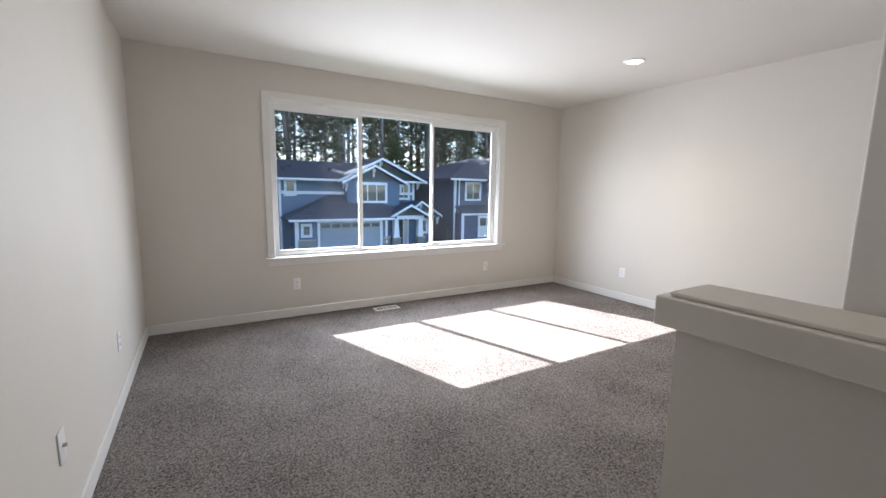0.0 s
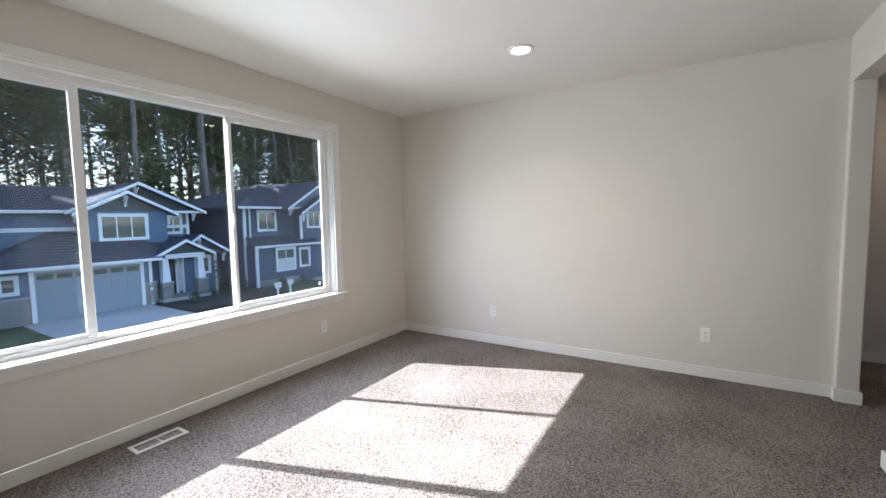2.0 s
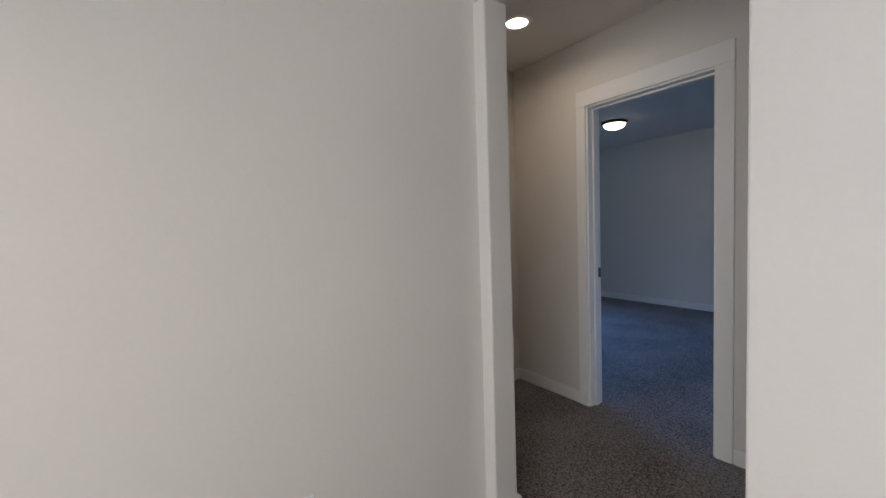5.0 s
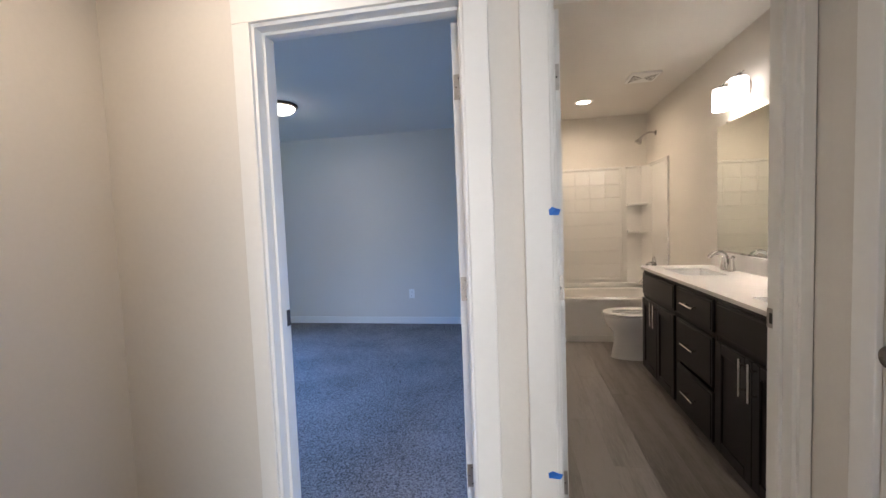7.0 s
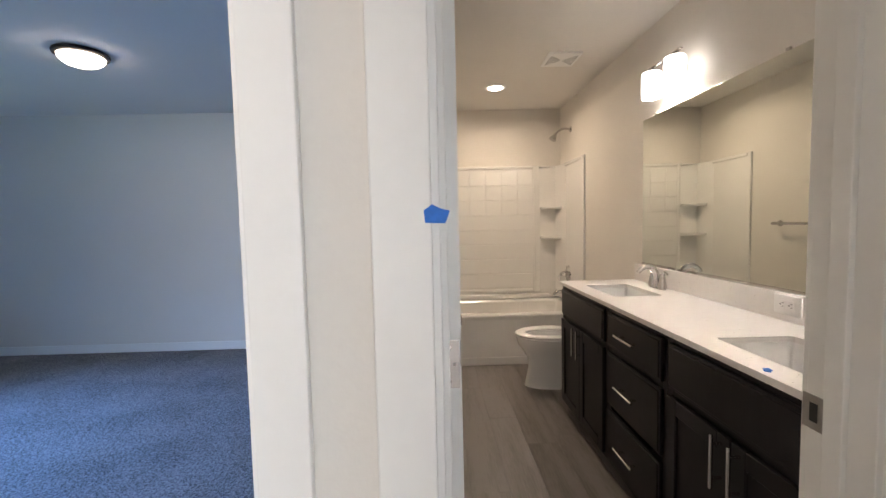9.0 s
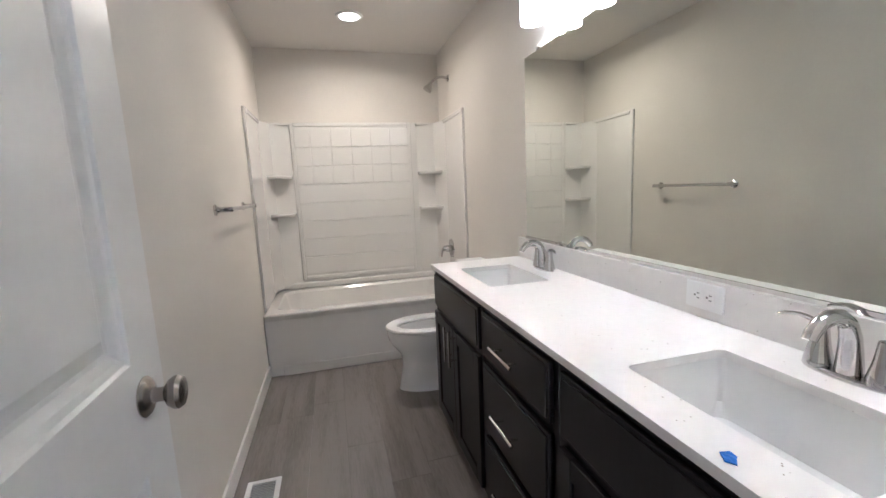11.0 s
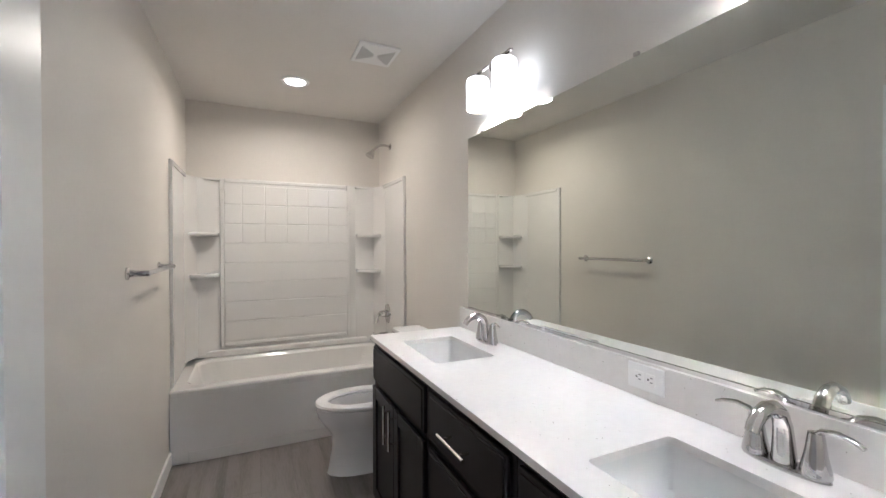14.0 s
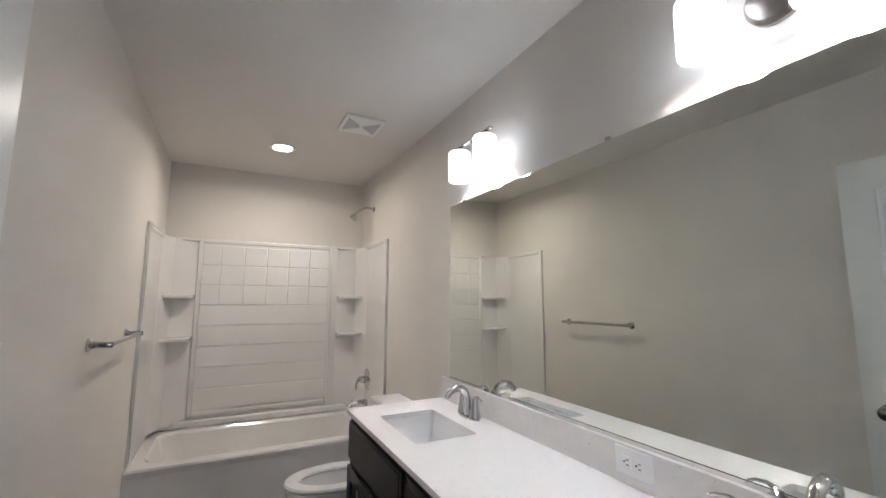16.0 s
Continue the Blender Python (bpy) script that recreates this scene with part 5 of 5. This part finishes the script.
for x0, x1, z0, z1 in ((5.9, 6.05, GZ, -0.52), (9.85, 10.0, GZ, -0.52), (6.05, 9.85, -0.68, -0.52)):
    part("garage_trim", boxes((x0, x1, 24.40, 24.49, z0, z1)), HTRIM, hs, smooth=False)
house_window(hs, 5.08, 5.5, 24.49, -1.42, -0.85, 1)
house_window(hs, 4.57, 5.07, 26.49, 0.95, 1.78, 1)
house_window(hs, 8.85, 10.75, 25.69, 0.55, 1.66, 3)
house_window(hs, 12.05, 12.8, 26.49, 0.75, 1.65, 2)
house_window(hs, 13.1, 13.8, 25.59, -1.6, -0.75, 2)
stone_base(hs, 4.78, 5.9, 24.5, GZ, -1.72, 3)
stone_base(hs, 10.0, 10.55, 24.5, GZ, -1.72, 4)
# entry porch
gable(hs, 10.7, 13.0, 11.85, 24.3, -0.35, 0.25, GABLE, over=0.35, depth=2.2, lip=0.3, brackets=False)
gable(hs, 12.0, 14.3, 13.1, 25.2, -0.30, 0.45, GABLE, over=0.4, depth=2.0, lip=0.3)
shingled((10.4, 24.2, -0.40), (14.7, 25.0, -0.40), (14.2, 26.5, 0.35), (10.4, 26.5, 0.70), hs, 8)
part("porch_beam", boxes((10.75, 12.95, 24.3, 24.5, -0.58, -0.33)), HTRIM, hs, smooth=False)
for xx in (10.95, 12.7):
    part("porch_column", moved(loft_rings([[(sx * a, sy * a, z) for sx, sy in ((-1, -1), (1, -1), (1, 1), (-1, 1))] for a, z in ((0.19, -1.75), (0.13, -0.58))]), Matrix.Translation((xx, 24.45, 0))), HTRIM, hs, smooth=False)
    stone_base(hs, xx - 0.26, xx + 0.26, 24.24, GZ, -1.8, int(xx * 10))
    part("pier", boxes((xx - 0.26, xx + 0.26, 24.24, 24.7, GZ, -1.8)), STONE, hs)
part("entry_door", boxes((11.3, 11.95, 25.55, 25.6, GZ + 0.2, -0.75)), DARKDOOR, hs, "dark front door", False)
for x0, x1 in ((11.18, 11.3), (11.95, 12.07), (12.3, 12.4)):
    part("door_trim", boxes((x0, x1, 25.52, 25.6, GZ + 0.2, -0.62)), HTRIM, hs, smooth=False)
part("sidelight", boxes((12.07, 12.3, 25.56, 25.59, GZ + 0.3, -0.75)), BLIND, hs, smooth=False)
part("porch_slab", boxes((10.6, 13.0, 24.0, 25.6, GZ, GZ + 0.2)), CONCRETE, hs, smooth=False)
for xv, yv in ((4.6, 27.6), (5.2, 28.4), (7.6, 27.8)):
    part("roof_vent", moved(lathe([(0.1, 0), (0.1, 0.12), (0.14, 0.14), (0.14, 0.2), (0.001, 0.22)], 12), Matrix.Translation((xv, yv, 1.98 + (yv - 25.9) * 0.28))), SHINGLE, hs)

# the darker house beside it
h2 = thing("house", (0, 0, 0), "two-storey dark blue house with white trim", "house", "houses across the street")
part("wall", lap_wall(15.8, 24.5, 25.0, 35, GZ, 2.25), SIDING_B, h2, smooth=False)
part("front_bay", lap_wall(19.4, 24.5, 24.2, 25.0, GZ, 2.1), SIDING_B, h2, smooth=False)
shingled((15.0, 24.3, 2.2), (25.2, 24.3, 2.2), (25.2, 30.0, 4.1), (20.4, 30.0, 4.1), h2, 18)
shingled((25.2, 35.8, 2.2), (15.0, 35.8, 2.2), (20.4, 30.0, 4.1), (25.2, 30.0, 4.1), h2, 8)
shingled((15.0, 35.8, 2.2), (15.0, 24.3, 2.2), (20.4, 30.0, 4.1), (20.4, 30.0, 4.1), h2, 14)
part("fascia", boxes((15.0, 25.2, 24.24, 24.3, 2.05, 2.19)), HTRIM, h2, smooth=False)
gable(h2, 18.4, 23.8, 21.1, 24.1, 2.2, 3.9, SIDING_A, depth=5.5)
gable(h2, 19.3, 22.9, 21.1, 23.7, 1.9, 3.0, SIDING_A, depth=0.6, lip=0.3)
for x, y in ((15.8, 25.0), (19.4, 24.2)):
    part("corner_board", boxes((x - 0.08, x + 0.08, y - 0.06, y + 0.06, GZ, 2.2)), HTRIM, h2, smooth=False)
part("downspout", boxes((16.05, 16.13, 24.86, 24.94, -0.2, 2.1)), HTRIM, h2, smooth=False)
shingled((15.5, 23.6, -0.22), (20.5, 23.6, -0.22), (20.5, 25.0, 0.3), (15.8, 25.0, 0.3), h2, 6)
part("fascia", boxes((15.5, 20.5, 23.54, 23.6, -0.36, -0.22)), HTRIM, h2, smooth=False)
part("lower_bay", lap_wall(15.8, 20.3, 23.9, 25.0, GZ, -0.25), SIDING_B, h2, smooth=False)
part("corner_board", boxes((15.72, 15.88, 23.84, 23.98, GZ, -0.3)), HTRIM, h2, smooth=False)
house_window(h2, 16.75, 17.95, 24.99, 0.72, 1.85, 2)
house_window(h2, 20.0, 21.0, 24.19, 0.85, 1.85, 2)
house_window(h2, 17.2, 18.5, 23.89, -1.85, -0.55, 2, True)
house_window(h2, 19.0, 19.7, 23.89, -1.75, -0.65, 1)
stone_base(h2, 15.9, 19.2, 23.9, GZ, GZ + 0.35, 9)

# neighbour seen at the window's left edge
h3 = thing("house", (0, 0, 0), "grey neighbouring house partly seen past the blue-grey house", "house", "houses across the street")
part("wall", lap_wall(-8.0, 1.95, 25.0, 34, GZ, 2.1), SIDING_A, h3, smooth=False)
shingled((-8.6, 24.4, 2.05), (2.55, 24.4, 2.05), (2.55, 29.5, 4.4), (-8.6, 29.5, 4.4), h3, 12)
shingled((2.55, 34.6, 2.05), (-8.6, 34.6, 2.05), (-8.6, 29.5, 4.4), (2.55, 29.5, 4.4), h3, 6)
part("fascia", boxes((-8.6, 2.55, 24.34, 24.4, 1.83, 2.05)), HTRIM, h3, smooth=False)
house_window(h3, -1.2, 0.0, 24.99, 0.6, 1.7, 2, True)
part("corner_board", boxes((1.87, 2.03, 24.94, 25.08, GZ, 2.05)), HTRIM, h3, smooth=False)


def conifer(seed, height, radius, crown_from, clumps, label="tall fir tree with a bare trunk and ragged crown"):
    """A fir: tapered trunk, whorled limbs, and a crown of many small needle sprays with gaps."""
    rnd = random.Random(seed)
    t = thing("tree", (0, 0, 0), label, "tree", "firs behind the houses")
    lean = rnd.uniform(-0.4, 0.4)
    pts = [(lean * (i / 7) ** 2, 0.3 * math.sin(i + seed), height * i / 7) for i in range(8)]
    trunk = sweep(pts, [radius * (1.12 if i == 0 else 1 - 0.92 * i / 7) for i in range(8)], 8)
    limbs = [trunk]
    verts, faces = [], []
    for k in range(clumps):
        f = crown_from + (1 - crown_from) * rnd.random() ** 0.9
        if rnd.random() < 0.10:
            f = rnd.uniform(0.22, crown_from)
        z = height * f
        reach = (0.7 + 3.0 * (1 - f) ** 0.7) * rnd.uniform(0.35, 1.0)
        a = rnd.uniform(0, 2 * math.pi)
        cx, cy = math.cos(a), math.sin(a)
        droop = -0.25 * reach
        if k % 5 == 0:
            limbs.append(sweep([(lean * f * f, 0, z), (cx * reach, cy * reach, z + droop)], [0.05, 0.012], 4))
        for s in range(9):
            q = rnd.uniform(0.25, 1.0)
            px, py, pz = cx * reach * q + rnd.gauss(0, 0.22), cy * reach * q + rnd.gauss(0, 0.22), z + droop * q + rnd.gauss(0, 0.16)
            w, l = rnd.uniform(0.10, 0.22), rnd.uniform(0.25, 0.55)
            b = a + rnd.gauss(0, 0.7)
            ux, uy = math.cos(b), math.sin(b)
            tilt = rnd.uniform(-0.5, 0.15)
            i0 = len(verts)
            verts += [(px - uy * w, py + ux * w, pz + rnd.uniform(-0.1, 0.1)), (px + uy * w, py - ux * w, pz + rnd.uniform(-0.1, 0.1)), (px + ux * l + uy * w * 0.3, py + uy * l - ux * w * 0.3, pz + tilt * l), (px + ux * l - uy * w * 0.3, py + uy * l + ux * w * 0.3, pz + tilt * l)]
            faces.append((i0, i0 + 1, i0 + 2, i0 + 3))
    part("trunk", joined(*limbs), BARK, t)
    me = bpy.data.meshes.new("crown")
    me.from_pydata(verts, [], faces)
    me.materials.append(NEEDLE)
    crown = new("crown", me)
    crown.parent = t
    return t


kinds = [conifer(s, h, r, c, n) for s, h, r, c, n in ((1, 26, 0.25, 0.51, 270), (2, 28, 0.29, 0.57, 280), (3, 23, 0.19, 0.44, 255), (4, 29, 0.27, 0.59, 280), (5, 21, 0.15, 0.42, 240), (6, 25, 0.20, 0.57, 240))]
rnd = random.Random(11)
spots = []
for i in range(4000):
    x, y = rnd.uniform(-40, 85), 37.5 + 34 * rnd.random() ** 1.2
    if all((x - a) ** 2 + (y - b) ** 2 > 4.0 for a, b in spots):
        spots.append((x, y))
    if len(spots) >= 340:
        break
for i, (x, y) in enumerate(spots):
    m = pose(x, y, GZ - 0.1, 0, 0, rnd.uniform(0, 360))
    k = kinds[i % len(kinds)]
    if i < len(kinds):
        k.matrix_world = m
    else:
        copy_thing(k, m)


young = conifer(7, 9.5, 0.12, 0.10, 260, "young fir tree branched down to the ground")
for i in range(26):
    m = pose(rnd.uniform(-16, 5.5) if i < 18 else rnd.uniform(13, 40), rnd.uniform(36, 43), GZ - 0.1, 0, 0, rnd.uniform(0, 360))
    if i:
        copy_thing(young, m)
    else:
        young.matrix_world = m


def shrub(x, y, w, h, label, n=260, seed=1):
    rnd = random.Random(seed)
    t = thing("shrub", (x, y, GZ + 0.03), label, "shrub", "shrubs by the houses")
    stems = [sweep([(0, 0, 0), (rnd.gauss(0, w * 0.3), rnd.gauss(0, w * 0.3), h * 0.8)], [0.02, 0.008], 5) for _ in range(5)]
    part("stem", joined(*stems), BARK, t)
    verts, faces = [], []
    for _ in range(n):
        f = rnd.random()
        rr = w * (1 - f * 0.7) * math.sqrt(rnd.random())
        a = rnd.uniform(0, 6.283)
        c = Vector((rr * math.cos(a), rr * math.sin(a), 0.06 + h * f))
        u = Vector((rnd.gauss(0, 1), rnd.gauss(0, 1), rnd.gauss(0, 0.6))).normalized() * rnd.uniform(0.05, 0.11)
        v = u.orthogonal().normalized() * rnd.uniform(0.03, 0.06)
        i0 = len(verts)
        verts += [tuple(c - v), tuple(c + u * 0.6 + v * 0.2), tuple(c + u), tuple(c + v)]
        faces.append((i0, i0 + 1, i0 + 2, i0 + 3))
    me = bpy.data.meshes.new("leaves")
    me.from_pydata(verts, [], faces)
    me.materials.append(SHRUB)
    lf = new("leaves", me)
    lf.parent = t


shrub(13.0, 23.4, 0.45, 1.9, "narrow young shrub beside the porch", 420, 5)
for i, (x, y, w, h) in enumerate(((4.3, 23.9, 0.4, 0.8), (15.0, 24.6, 0.6, 1.9), (11.4, 22.6, 0.4, 0.5), (13.6, 22.3, 0.4, 0.5), (14.6, 23.4, 0.4, 0.6), (3.2, 24.6, 0.7, 1.2), (16.8, 23.0, 0.4, 0.5), (18.4, 23.0, 0.4, 0.5))):
    shrub(x, y, w, h, "low dark green shrub by the house", 240, 20 + i)
for x, y in ((14.3, 20.0), (15.4, 20.4)):
    s = thing("yard_sign", (x, y, GZ), "small white yard sign on a post", "sign", "yard signs")
    part("post", boxes((-0.04, 0.04, -0.04, 0.04, 0, 0.75)), SIGN, s)
    part("board", soft(boxes((-0.20, 0.20, -0.06, -0.03, 0.55, 0.85)), 0.01), SIGN, s)

# ---------------------------------------------------------------- vinyl planks of the bathroom floor, piece by piece
PW, PL = 0.178, 1.22
plank_meshes = {}
rnd = random.Random(4)
col, x = 0, BX0 + 0.001
fb = tagged(bpy.data.objects["floor_bath_base"])
while x < BX1 - 0.02:
    w = min(PW if col else 0.134, BX1 - x - 0.001)
    col += 1
    y = IN - 0.0 - rnd.uniform(0.25, 1.2)
    ys = [HALL_S + 0.012 if BATH_L - 0.05 < x and x + w < BATH_R + 0.05 else IN - 0.001]
    while y > TF + 0.02:
        ys.append(y)
        y -= PL
    ys.append(TF - 0.02)
    for a, b in zip(ys, ys[1:]):
        key = (round(w, 3), round(a - b, 3))
        if key not in plank_meshes:
            bm = boxes((0.0004, w - 0.0004, -(a - b) + 0.0004, -0.0004, 0, 0.006))
            edges = [e for e in bm.edges if all(v.co.z > 0.005 for v in e.verts)]
            bmesh.ops.bevel(bm, geom=edges, offset=0.0007, segments=1, affect="EDGES")
            me = bpy.data.meshes.new("plank")
            bm.to_mesh(me)
            bm.free()
            me.materials.append(PLANK)
            plank_meshes[key] = me
        p = new("plank", plank_meshes[key])
        p.parent = fb
        p.location = (x, a, -0.006)
    x += w
